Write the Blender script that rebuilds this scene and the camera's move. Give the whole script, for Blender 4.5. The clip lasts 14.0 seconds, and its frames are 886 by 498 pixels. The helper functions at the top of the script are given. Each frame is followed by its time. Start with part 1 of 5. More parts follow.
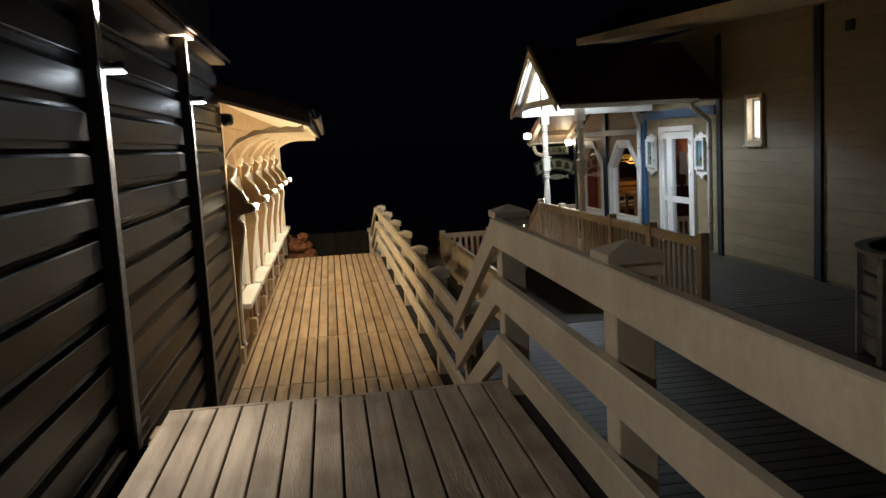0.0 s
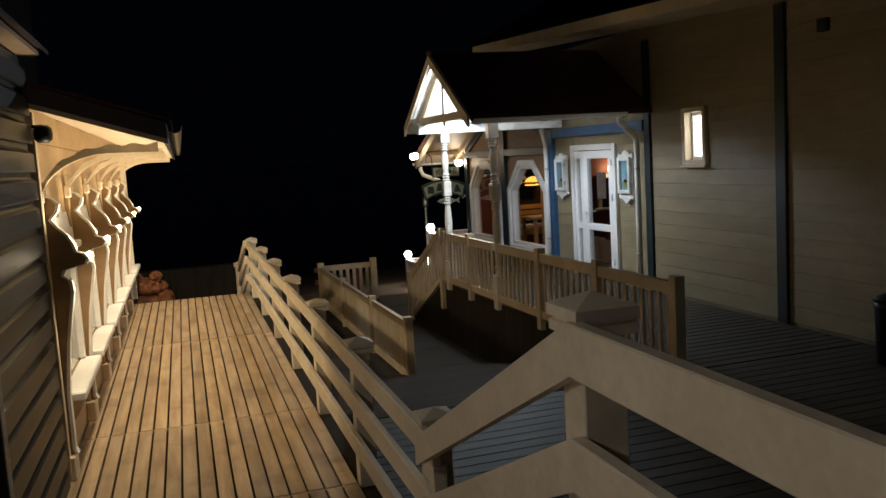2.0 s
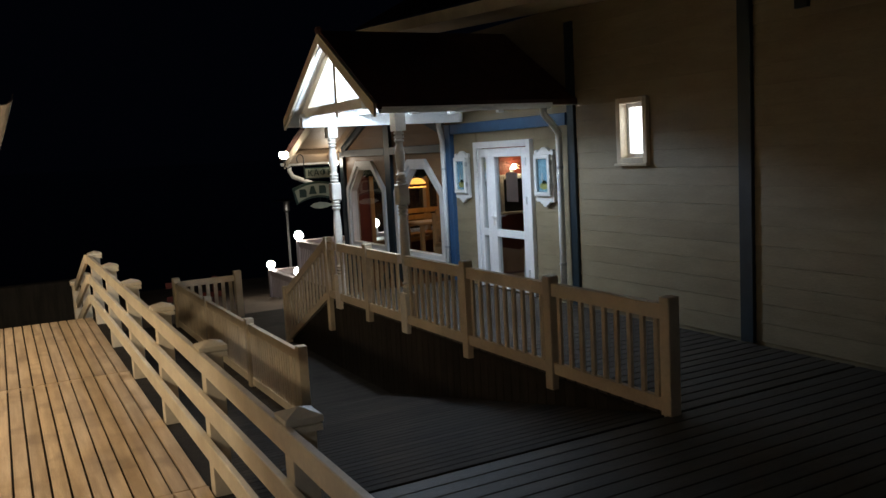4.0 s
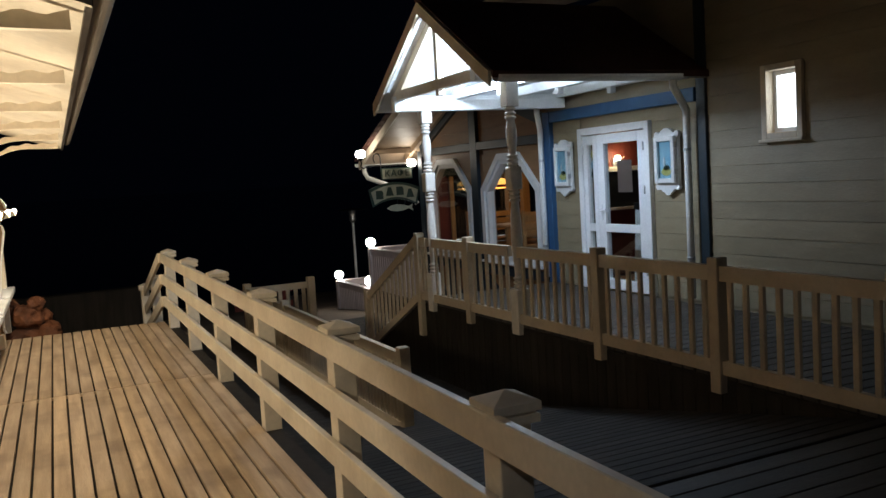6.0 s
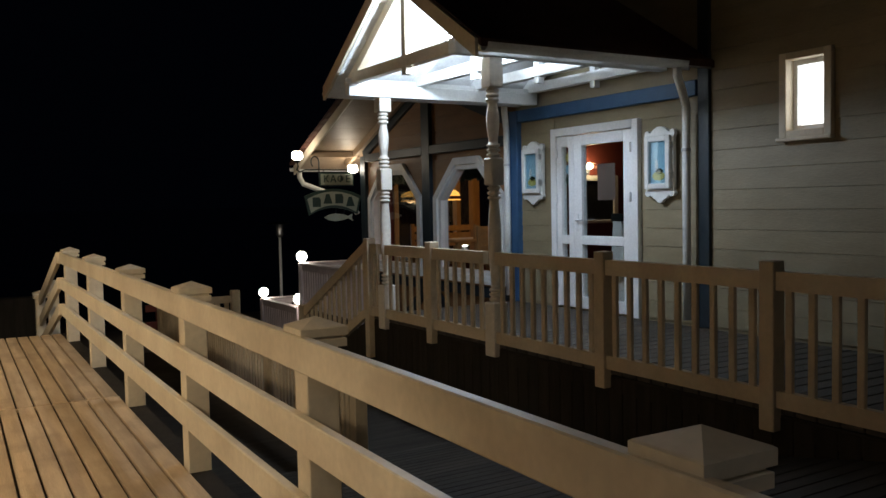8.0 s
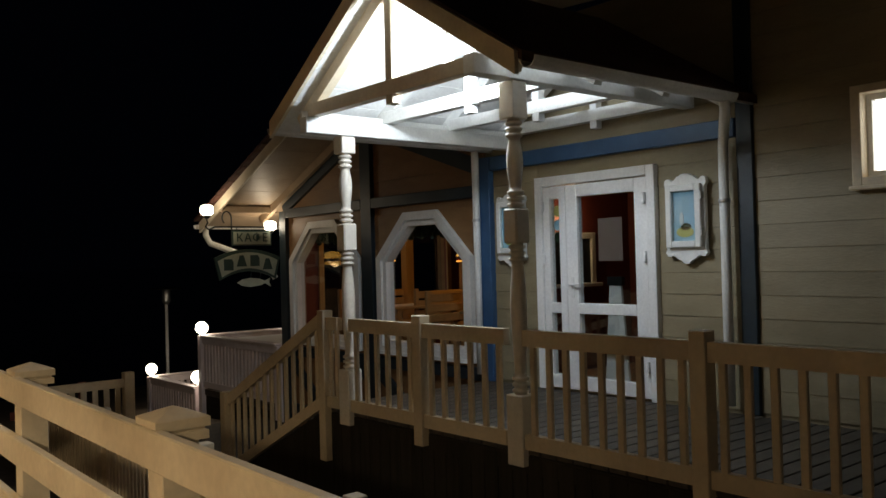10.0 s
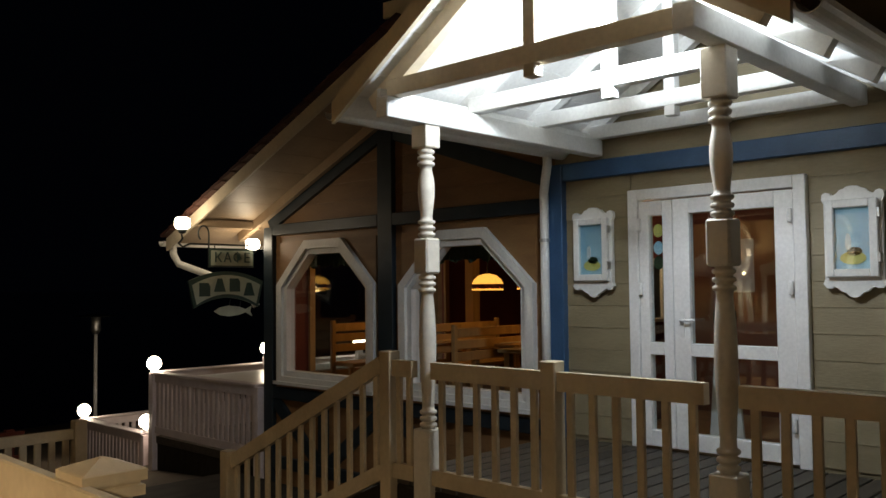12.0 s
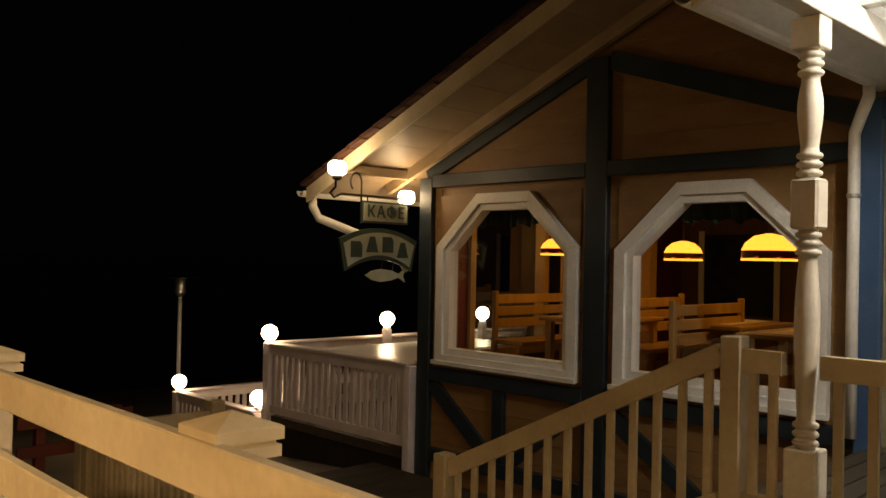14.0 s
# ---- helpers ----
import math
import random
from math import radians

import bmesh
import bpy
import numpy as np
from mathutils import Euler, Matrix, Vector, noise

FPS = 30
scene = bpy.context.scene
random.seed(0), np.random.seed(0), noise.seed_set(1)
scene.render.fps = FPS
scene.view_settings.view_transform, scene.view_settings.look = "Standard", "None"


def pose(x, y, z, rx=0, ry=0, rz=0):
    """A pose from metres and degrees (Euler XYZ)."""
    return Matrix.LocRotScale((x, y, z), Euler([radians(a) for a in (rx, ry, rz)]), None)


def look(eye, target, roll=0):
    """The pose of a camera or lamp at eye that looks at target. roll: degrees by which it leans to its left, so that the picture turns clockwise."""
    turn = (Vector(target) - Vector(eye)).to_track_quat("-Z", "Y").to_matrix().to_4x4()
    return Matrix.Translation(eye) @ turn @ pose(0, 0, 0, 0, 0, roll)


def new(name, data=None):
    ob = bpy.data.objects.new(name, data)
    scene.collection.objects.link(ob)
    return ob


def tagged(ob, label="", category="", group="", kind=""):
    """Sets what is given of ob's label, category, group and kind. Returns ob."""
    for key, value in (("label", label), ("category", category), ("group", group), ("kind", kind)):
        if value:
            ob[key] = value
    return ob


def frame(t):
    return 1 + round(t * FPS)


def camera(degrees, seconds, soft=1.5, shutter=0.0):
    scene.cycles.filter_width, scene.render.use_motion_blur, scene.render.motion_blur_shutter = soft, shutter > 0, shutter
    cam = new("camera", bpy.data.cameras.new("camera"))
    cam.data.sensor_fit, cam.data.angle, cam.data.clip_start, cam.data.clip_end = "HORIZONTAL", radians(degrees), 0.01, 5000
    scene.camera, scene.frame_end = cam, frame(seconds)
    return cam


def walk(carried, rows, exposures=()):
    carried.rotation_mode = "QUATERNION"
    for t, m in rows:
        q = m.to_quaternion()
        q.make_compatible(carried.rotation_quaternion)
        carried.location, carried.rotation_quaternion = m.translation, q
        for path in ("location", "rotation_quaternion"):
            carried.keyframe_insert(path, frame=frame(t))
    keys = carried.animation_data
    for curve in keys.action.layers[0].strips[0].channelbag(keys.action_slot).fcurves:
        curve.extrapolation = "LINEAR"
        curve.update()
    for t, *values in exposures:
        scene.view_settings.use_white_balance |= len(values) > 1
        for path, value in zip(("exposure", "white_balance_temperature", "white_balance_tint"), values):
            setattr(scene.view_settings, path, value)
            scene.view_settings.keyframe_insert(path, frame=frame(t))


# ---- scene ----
cam = camera(55.0, 14.0)
PATH = [
    (0, (-0.287, -0.12, 2.065), (-0.002, 1.845, 1.819), -3.2),
    (0.5, (-0.299, 0.459, 2.087), (-0.014, 2.425, 1.861), -3.2),
    (1, (-0.333, 1.008, 2.094), (-0.023, 2.971, 1.87), -3.5),
    (1.5, (-0.329, 1.603, 2.095), (0.126, 3.538, 1.874), -3.1),
    (2, (-0.343, 2.201, 2.11), (0.264, 4.094, 1.891), -3.4),
    (2.5, (-0.322, 2.787, 2.098), (0.527, 4.582, 1.863), -3.7),
    (2.7, (-0.356, 2.973, 2.098), (0.566, 4.732, 1.856), -3.7),
    (4.8, (-0.413, 4.728, 1.944), (0.533, 6.475, 1.715), -3.1),
    (5, (-0.444, 4.841, 1.901), (0.443, 6.619, 1.678), -3.3),
    (5.5, (-0.525, 5.116, 1.795), (0.313, 6.921, 1.594), -4.8),
    (6, (-0.548, 5.418, 1.633), (0.307, 7.219, 1.463), -3.5),
    (6.5, (-0.553, 5.723, 1.553), (0.309, 7.521, 1.396), -3.9),
    (7, (-0.51, 6.024, 1.417), (0.379, 7.81, 1.281), -2.6),
    (7.5, (-0.47, 6.413, 1.319), (0.463, 8.178, 1.211), -2.8),
    (8, (-0.326, 6.86, 1.304), (0.703, 8.572, 1.196), -1.2),
    (8.2, (-0.302, 7.06, 1.314), (0.79, 8.732, 1.204), -0.4),
    (10.3, (-0.194, 9.207, 1.352), (1.087, 10.743, 1.398), -1.8),
    (10.5, (-0.192, 9.413, 1.338), (1.053, 10.977, 1.395), -2.0),
    (11, (-0.179, 9.95, 1.335), (1.079, 11.504, 1.406), -2.0),
    (11.5, (-0.118, 10.518, 1.346), (1.221, 12.001, 1.428), -0.2),
    (12, (-0.142, 11.119, 1.359), (1.304, 12.497, 1.449), -0.6),
    (12.5, (-0.133, 11.721, 1.367), (1.379, 13.023, 1.502), -1.7),
    (13, (-0.174, 12.334, 1.304), (1.266, 13.716, 1.431), -0.4),
    (13.5, (-0.145, 12.933, 1.284), (1.281, 14.334, 1.354), 0.4),
    (14, (-0.122, 13.505, 1.27), (1.284, 14.927, 1.296), 1.2),
]
walk(cam, [(t, look(eye, target, roll)) for t, eye, target, roll in PATH],
     exposures=[(0.0, 0.66, 6280, 10), (1.5, 0.62, 6280, 10), (2.7, 0.53, 6200, 10), (4.8, 0.44, 5500, 10), (6.5, 0.32, 5450, 10), (8.2, 0.10, 5900, 10), (10.3, -0.24, 6500, 10), (10.6, -0.20, 6500, 10), (11.1, 0.0, 6500, 10), (12.5, -0.04, 7050, 10), (13.4, 0.26, 8800, 13), (14.0, 0.38, 9700, 16)])

# ---- world and light settings ----
night = bpy.data.worlds.new("night_sky")
night.use_nodes = True
night.node_tree.nodes["Background"].inputs[0].default_value = (0.10, 0.13, 0.25, 1)
night.node_tree.nodes["Background"].inputs[1].default_value = 0.0035
scene.world = night

WARM = (1.0, 0.79, 0.50)
AMBER = (1.0, 0.60, 0.26)
COLD = (0.80, 0.90, 1.0)
NEUTRAL = (1.0, 0.90, 0.78)


def point(name, place, watts, colour, radius=0.04):
    lamp = bpy.data.lights.new(name, "POINT")
    lamp.energy, lamp.color, lamp.shadow_soft_size = watts, colour, radius
    ob = new(name, lamp)
    ob.location = place
    return ob


def spot(name, place, target, watts, colour, degrees, radius=0.02, blend=0.4):
    lamp = bpy.data.lights.new(name, "SPOT")
    lamp.energy, lamp.color, lamp.shadow_soft_size = watts, colour, radius
    lamp.spot_size, lamp.spot_blend = radians(degrees), blend
    ob = new(name, lamp)
    ob.matrix_world = look(place, target)
    return ob


# ---- materials ----
def material(name, low, high, rough=0.6, grain=(6, 6, 6), fine=60.0, bump=0.15, vary=0.12, metal=0.0, stain=None, stain_amount=0.0, sheen=0.5):
    """Two noises, coarse and fine, between two colours; pieces differ by their own random value."""
    m = bpy.data.materials.new(name)
    m.use_nodes = True
    n, k = m.node_tree.nodes, m.node_tree.links
    b = n["Principled BSDF"]
    b.inputs["Roughness"].default_value, b.inputs["Metallic"].default_value = rough, metal
    b.inputs["Specular IOR Level"].default_value = sheen
    co, info, mp = n.new("ShaderNodeTexCoord"), n.new("ShaderNodeObjectInfo"), n.new("ShaderNodeMapping")
    mp.inputs["Scale"].default_value = grain
    shift = n.new("ShaderNodeVectorMath")
    shift.operation = "SCALE"
    shift.inputs[0].default_value = (37.0, 19.0, 53.0)
    k.new(info.outputs["Random"], shift.inputs["Scale"])
    add = n.new("ShaderNodeVectorMath")
    k.new(co.outputs["Object"], add.inputs[0])
    k.new(shift.outputs[0], add.inputs[1])
    k.new(add.outputs[0], mp.inputs["Vector"])
    coarse, small = n.new("ShaderNodeTexNoise"), n.new("ShaderNodeTexNoise")
    coarse.inputs["Scale"].default_value, coarse.inputs["Detail"].default_value = 1.0, 5.0
    small.inputs["Scale"].default_value, small.inputs["Detail"].default_value = fine / 6.0, 3.0
    k.new(mp.outputs[0], coarse.inputs["Vector"])
    k.new(mp.outputs[0], small.inputs["Vector"])
    mix = n.new("ShaderNodeMixRGB")
    mix.inputs[1].default_value, mix.inputs[2].default_value = (*low, 1), (*high, 1)
    ramp = n.new("ShaderNodeMapRange")
    ramp.inputs[1].default_value, ramp.inputs[2].default_value = 0.3, 0.7
    k.new(coarse.outputs["Fac"], ramp.inputs[0])
    k.new(ramp.outputs[0], mix.inputs[0])
    val = n.new("ShaderNodeMapRange")
    val.inputs[3].default_value, val.inputs[4].default_value = 1.0 - vary, 1.0 + vary
    k.new(info.outputs["Random"], val.inputs[0])
    fin = n.new("ShaderNodeMapRange")
    fin.inputs[3].default_value, fin.inputs[4].default_value = 0.86, 1.14
    k.new(small.outputs["Fac"], fin.inputs[0])
    prod = n.new("ShaderNodeMath")
    prod.operation = "MULTIPLY"
    k.new(val.outputs[0], prod.inputs[0])
    k.new(fin.outputs[0], prod.inputs[1])
    tone = n.new("ShaderNodeVectorMath")
    tone.operation = "SCALE"
    k.new(mix.outputs[0], tone.inputs[0])
    k.new(prod.outputs[0], tone.inputs["Scale"])
    out = tone.outputs[0]
    if stain:
        spots = n.new("ShaderNodeTexNoise")
        spots.inputs["Scale"].default_value, spots.inputs["Detail"].default_value = 2.3, 6.0
        k.new(add.outputs[0], spots.inputs["Vector"])
        edge = n.new("ShaderNodeMapRange")
        edge.inputs[1].default_value, edge.inputs[2].default_value, edge.inputs[4].default_value = 0.52, 0.72, stain_amount
        k.new(spots.outputs["Fac"], edge.inputs[0])
        over = n.new("ShaderNodeMixRGB")
        over.inputs[2].default_value = (*stain, 1)
        k.new(edge.outputs[0], over.inputs[0])
        k.new(out, over.inputs[1])
        out = over.outputs[0]
    k.new(out, b.inputs["Base Color"])
    bp = n.new("ShaderNodeBump")
    bp.inputs["Strength"].default_value, bp.inputs["Distance"].default_value = bump, 0.01
    k.new(small.outputs["Fac"], bp.inputs["Height"])
    k.new(bp.outputs[0], b.inputs["Normal"])
    return m


def glowing(name, colour, strength):
    m = bpy.data.materials.new(name)
    m.use_nodes = True
    b = m.node_tree.nodes["Principled BSDF"]
    b.inputs["Base Color"].default_value = (*colour, 1)
    b.inputs["Emission Color"].default_value, b.inputs["Emission Strength"].default_value = (*colour, 1), strength
    return m


def glass(name, tint=(0.9, 0.95, 0.95)):
    m = bpy.data.materials.new(name)
    m.use_nodes = True
    n, k = m.node_tree.nodes, m.node_tree.links
    n.remove(n["Principled BSDF"])
    clear, shine, mixer, facing = n.new("ShaderNodeBsdfTransparent"), n.new("ShaderNodeBsdfGlossy"), n.new("ShaderNodeMixShader"), n.new("ShaderNodeLayerWeight")
    clear.inputs[0].default_value, shine.inputs["Roughness"].default_value = (*tint, 1), 0.02
    curve, gain = n.new("ShaderNodeMath"), n.new("ShaderNodeMapRange")
    curve.operation, curve.inputs[1].default_value = "POWER", 2.6
    facing.inputs[0].default_value = 0.5
    gain.inputs[3].default_value, gain.inputs[4].default_value = 0.11, 0.9
    k.new(facing.outputs["Facing"], curve.inputs[0])
    k.new(curve.outputs[0], gain.inputs[0])
    k.new(gain.outputs[0], mixer.inputs[0])
    k.new(clear.outputs[0], mixer.inputs[1])
    k.new(shine.outputs[0], mixer.inputs[2])
    k.new(mixer.outputs[0], n["Material Output"].inputs[0])
    return m


DECK = material("deck_wood", (0.30, 0.21, 0.125), (0.50, 0.37, 0.23), 0.62, (14, 1.1, 14), 70, 0.35, 0.16, stain=(0.16, 0.11, 0.07), stain_amount=0.55)
DECK_GREY = material("weathered_deck_wood", (0.27, 0.21, 0.15), (0.47, 0.39, 0.29), 0.68, (14, 1.1, 14), 70, 0.4, 0.15, stain=(0.12, 0.09, 0.06), stain_amount=0.6)
# Path and right-hand decks: base colours far darker than the boardwalk planks.
PATHWOOD = material("dark_path_wood", (0.030, 0.025, 0.020), (0.055, 0.047, 0.038), 0.75, (1.2, 14, 14), 70, 0.4, 0.2, stain=(0.015, 0.013, 0.012), stain_amount=0.6, sheen=0.12)
DECK_DARK = material("dark_deck_wood", (0.034, 0.027, 0.019), (0.062, 0.050, 0.036), 0.6, (1.2, 14, 14), 70, 0.4, 0.2, stain=(0.05, 0.045, 0.04), stain_amount=0.6)
CREAM = material("cream_painted_wood", (0.62, 0.53, 0.39), (0.74, 0.65, 0.49), 0.5, (3, 3, 3), 60, 0.12, 0.05, stain=(0.42, 0.34, 0.24), stain_amount=0.25)
WHITE = material("white_painted_wood", (0.72, 0.72, 0.70), (0.82, 0.82, 0.80), 0.45, (4, 4, 4), 60, 0.10, 0.04, stain=(0.55, 0.53, 0.48), stain_amount=0.2)
PLASTIC = material("white_plastic", (0.80, 0.80, 0.80), (0.85, 0.85, 0.85), 0.28, (4, 4, 4), 60, 0.02, 0.02)
SIDING = material("pale_yellow_siding", (0.235, 0.195, 0.115), (0.30, 0.25, 0.155), 0.55, (2, 2, 8), 60, 0.15, 0.05, stain=(0.19, 0.155, 0.09), stain_amount=0.3)
OCHRE = material("ochre_wall_boards", (0.20, 0.105, 0.042), (0.27, 0.15, 0.062), 0.55, (2, 2, 8), 60, 0.15, 0.05)
TAN = material("tan_veranda_boards", (0.36, 0.24, 0.12), (0.46, 0.32, 0.17), 0.5, (2, 2, 8), 60, 0.15, 0.05)
# Darker tan puts the shade on the side boards' faces into the colour.
FINFACE = material("shaded_tan_carved_boards", (0.25, 0.15, 0.065), (0.33, 0.21, 0.10), 0.5, (2, 2, 8), 60, 0.15, 0.05)
COLUMN = material("off_white_turned_wood", (0.58, 0.53, 0.45), (0.69, 0.64, 0.56), 0.5, (3, 3, 3), 60, 0.12, 0.05, stain=(0.42, 0.36, 0.28), stain_amount=0.25)
BEIGE = material("beige_painted_wood", (0.4816, 0.392, 0.2695), (0.5936, 0.4928, 0.341), 0.5, (3, 3, 3), 60, 0.12, 0.06, stain=(0.30, 0.235, 0.16), stain_amount=0.3)
SOFFIT = material("brownish_soffit_boards", (0.30, 0.215, 0.135), (0.38, 0.28, 0.18), 0.5, (3, 3, 3), 60, 0.12, 0.06)
BLUE = material("blue_painted_timber", (0.026, 0.075, 0.17), (0.04, 0.10, 0.21), 0.45, (5, 5, 5), 60, 0.12, 0.05)
TEAL = material("dark_teal_timber", (0.010, 0.020, 0.028), (0.018, 0.032, 0.044), 0.45, (5, 5, 5), 60, 0.12, 0.05)
BLACKWOOD = material("dark_stained_siding", (0.0034, 0.0029, 0.0024), (0.0072, 0.0061, 0.0051), 0.40, (2, 1.0, 16), 50, 0.10, 0.15, sheen=0.3)
SKIRT = material("dark_brown_boards", (0.01612, 0.01296, 0.00936), (0.031, 0.0252, 0.018), 0.75, (14, 14, 1.5), 60, 0.4, 0.2, sheen=0.15)
BROWNMETAL = material("dark_brown_coated_metal", (0.030, 0.024, 0.019), (0.045, 0.036, 0.028), 0.5, (6, 6, 6), 50, 0.1, 0.05)
GUTTER = material("taupe_coated_gutter", (0.15, 0.125, 0.095), (0.20, 0.165, 0.125), 0.45, (6, 6, 6), 50, 0.08, 0.05)
TILE = material("red_brown_roof_tiles", (0.055, 0.022, 0.016), (0.10, 0.04, 0.028), 0.75, (6, 6, 6), 50, 0.4, 0.2)
SAND = material("dark_sand", (0.10, 0.075, 0.05), (0.16, 0.12, 0.085), 0.9, (0.8, 0.8, 0.8), 120, 0.6, 0.0)
SEA = material("night_sea", (0.004, 0.006, 0.010), (0.006, 0.009, 0.014), 0.12, (0.5, 0.15, 0.5), 40, 0.3, 0.0)
IRON = material("black_iron", (0.015, 0.018, 0.018), (0.03, 0.034, 0.034), 0.45, (8, 8, 8), 60, 0.1, 0.05, metal=0.6)
# Paler grey than the posts: wall lamp light put into the colour.
POSTFACE = material("lamplit_post_face", (0.10, 0.095, 0.09), (0.22, 0.21, 0.20), 0.5, (14, 14, 40), 60, 0.4, 0.1)
STEEL = material("galvanised_steel", (0.50, 0.51, 0.52), (0.60, 0.61, 0.62), 0.35, (8, 8, 8), 60, 0.06, 0.03, metal=0.9)
RAW = material("raw_pine", (0.36, 0.21, 0.085), (0.50, 0.31, 0.13), 0.5, (12, 2, 2), 60, 0.15, 0.12)
BROWNWALL = material("dark_brown_panelling", (0.11, 0.055, 0.022), (0.17, 0.09, 0.04), 0.5, (2, 10, 2), 60, 0.15, 0.0)
REDWALL = material("dark_red_wall", (0.13, 0.025, 0.015), (0.19, 0.04, 0.022), 0.6, (2, 2, 2), 60, 0.1, 0.0)
STONE = material("orange_brown_boulder", (0.085, 0.03, 0.011), (0.25, 0.09, 0.032), 0.8, (5, 5, 5), 40, 0.8, 0.15, stain=(0.06, 0.03, 0.02), stain_amount=0.8)
PLANTER = material("silver_grey_larch", (0.16, 0.16, 0.145), (0.30, 0.30, 0.27), 0.7, (2, 2, 12), 60, 0.4, 0.15)
SIGNPALE = material("pale_green_sign_paint", (0.42, 0.46, 0.36), (0.52, 0.56, 0.45), 0.5, (6, 6, 6), 60, 0.1, 0.04)
SIGNDARK = material("dark_green_sign_paint", (0.025, 0.055, 0.045), (0.04, 0.08, 0.065), 0.5, (6, 6, 6), 60, 0.1, 0.04)
SKYBLUE = material("poster_sky", (0.25, 0.50, 0.72), (0.55, 0.75, 0.85), 0.4, (4, 4, 4), 30, 0.0, 0.1)
SANDYELLOW = material("poster_sand", (0.55, 0.50, 0.12), (0.70, 0.62, 0.22), 0.4, (8, 8, 8), 30, 0.0, 0.1)
LEAF = material("dark_plants", (0.015, 0.03, 0.012), (0.035, 0.06, 0.02), 0.7, (9, 9, 9), 40, 0.4, 0.2)
PAPER = material("paper_notice", (0.70, 0.62, 0.58), (0.78, 0.70, 0.66), 0.7, (3, 3, 3), 40, 0.02, 0.02)
GLASS = glass("window_glass")
THINPAPER = bpy.data.materials.new("translucent_paper")
THINPAPER.use_nodes = True
_n, _k = THINPAPER.node_tree.nodes, THINPAPER.node_tree.links
_t, _m = _n.new("ShaderNodeBsdfTranslucent"), _n.new("ShaderNodeMixShader")
_t.inputs[0].default_value = (0.85, 0.72, 0.62, 1)
_n["Principled BSDF"].inputs["Base Color"].default_value = (0.30, 0.24, 0.22, 1)
_n["Principled BSDF"].inputs["Roughness"].default_value = 0.8
_m.inputs[0].default_value = 0.6
_k.new(_n["Principled BSDF"].outputs[0], _m.inputs[1])
_k.new(_t.outputs[0], _m.inputs[2])
_k.new(_m.outputs[0], _n["Material Output"].inputs[0])
GLOBE = glowing("lit_warm_globe", (1.0, 0.86, 0.66), 14.0)
GLOBE_COLD = glowing("lit_cold_lamp", (0.85, 0.93, 1.0), 22.0)
EAVEGLOW = glowing("lit_eave_bulb", (1.0, 0.80, 0.50), 16.0)
SHADE = glowing("lit_amber_shade", (1.0, 0.46, 0.07), 1.6)
LITROOM = glowing("lit_frosted_pane", (1.0, 0.97, 0.88), 2.6)
PINKSHADE = glowing("lit_pink_shade", (1.0, 0.52, 0.34), 1.3)

# ---- building helpers ----
FRAME = [Matrix.Identity(4)]
DECKLINE = Matrix.Rotation(radians(-1.0), 4, "Z")


def empty(name, place=(0, 0, 0), label="", category="", group="", kind=""):
    ob = new(name)
    ob.location = FRAME[0] @ Vector(place)
    bpy.context.view_layer.update()
    return tagged(ob, label, category, group, kind)


def finish(bm, smooth=False):
    bmesh.ops.recalc_face_normals(bm, faces=bm.faces)
    for f in bm.faces:
        f.smooth = smooth


def part(name, bm, mat, parent=None, label="", smooth=False, bevel=0.0):
    """Link a bmesh, given in the current frame, as one mesh object under its parent."""
    if bevel:
        edges = [e for e in bm.edges if len(e.link_faces) == 2 and e.calc_face_angle(0) > 0.6]
        bmesh.ops.bevel(bm, geom=edges, offset=bevel, segments=1, affect="EDGES", clamp_overlap=True)
    finish(bm, smooth)
    bm.transform(FRAME[0])
    if parent:
        o = place_of(parent)
        bm.transform(Matrix.Translation(-o))
    me = bpy.data.meshes.new(name)
    bm.to_mesh(me)
    bm.free()
    me.materials.append(mat)
    ob = new(name, me)
    ob.parent = parent
    return tagged(ob, label)


def place_of(ob):
    v = Vector(ob.location)
    while ob.parent:
        ob = ob.parent
        v += Vector(ob.location)
    return v


def single(name, bm, mat, label="", category="", group="", kind="", smooth=False, bevel=0.0):
    return tagged(part(name, bm, mat, None, "", smooth, bevel), label, category, group, kind)


def bx(bm, x0, x1, y0, y1, z0, z1, m=None):
    r = bmesh.ops.create_cube(bm, size=1.0)["verts"]
    t = Matrix.Translation(((x0 + x1) / 2, (y0 + y1) / 2, (z0 + z1) / 2)) @ Matrix.Diagonal((abs(x1 - x0), abs(y1 - y0), abs(z1 - z0), 1))
    bmesh.ops.transform(bm, matrix=(m @ t if m else t), verts=r)
    return bm


def box(x0, x1, y0, y1, z0, z1, m=None):
    return bx(bmesh.new(), x0, x1, y0, y1, z0, z1, m)


def beam(a, b, wide, tall, bm=None):
    """A straight bar from a to b with a cross-section wide x tall, its tall side upward."""
    bm = bm or bmesh.new()
    a, b = Vector(a), Vector(b)
    d = (b - a).normalized()
    up = Vector((0, 0, 1)) if abs(d.z) < 0.99 else Vector((0, 1, 0))
    side = d.cross(up).normalized()
    up = side.cross(d).normalized()
    m = Matrix((side, d, up)).transposed().to_4x4()
    m.translation = (a + b) / 2
    return bx(bm, -wide / 2, wide / 2, -(b - a).length / 2, (b - a).length / 2, -tall / 2, tall / 2, m)


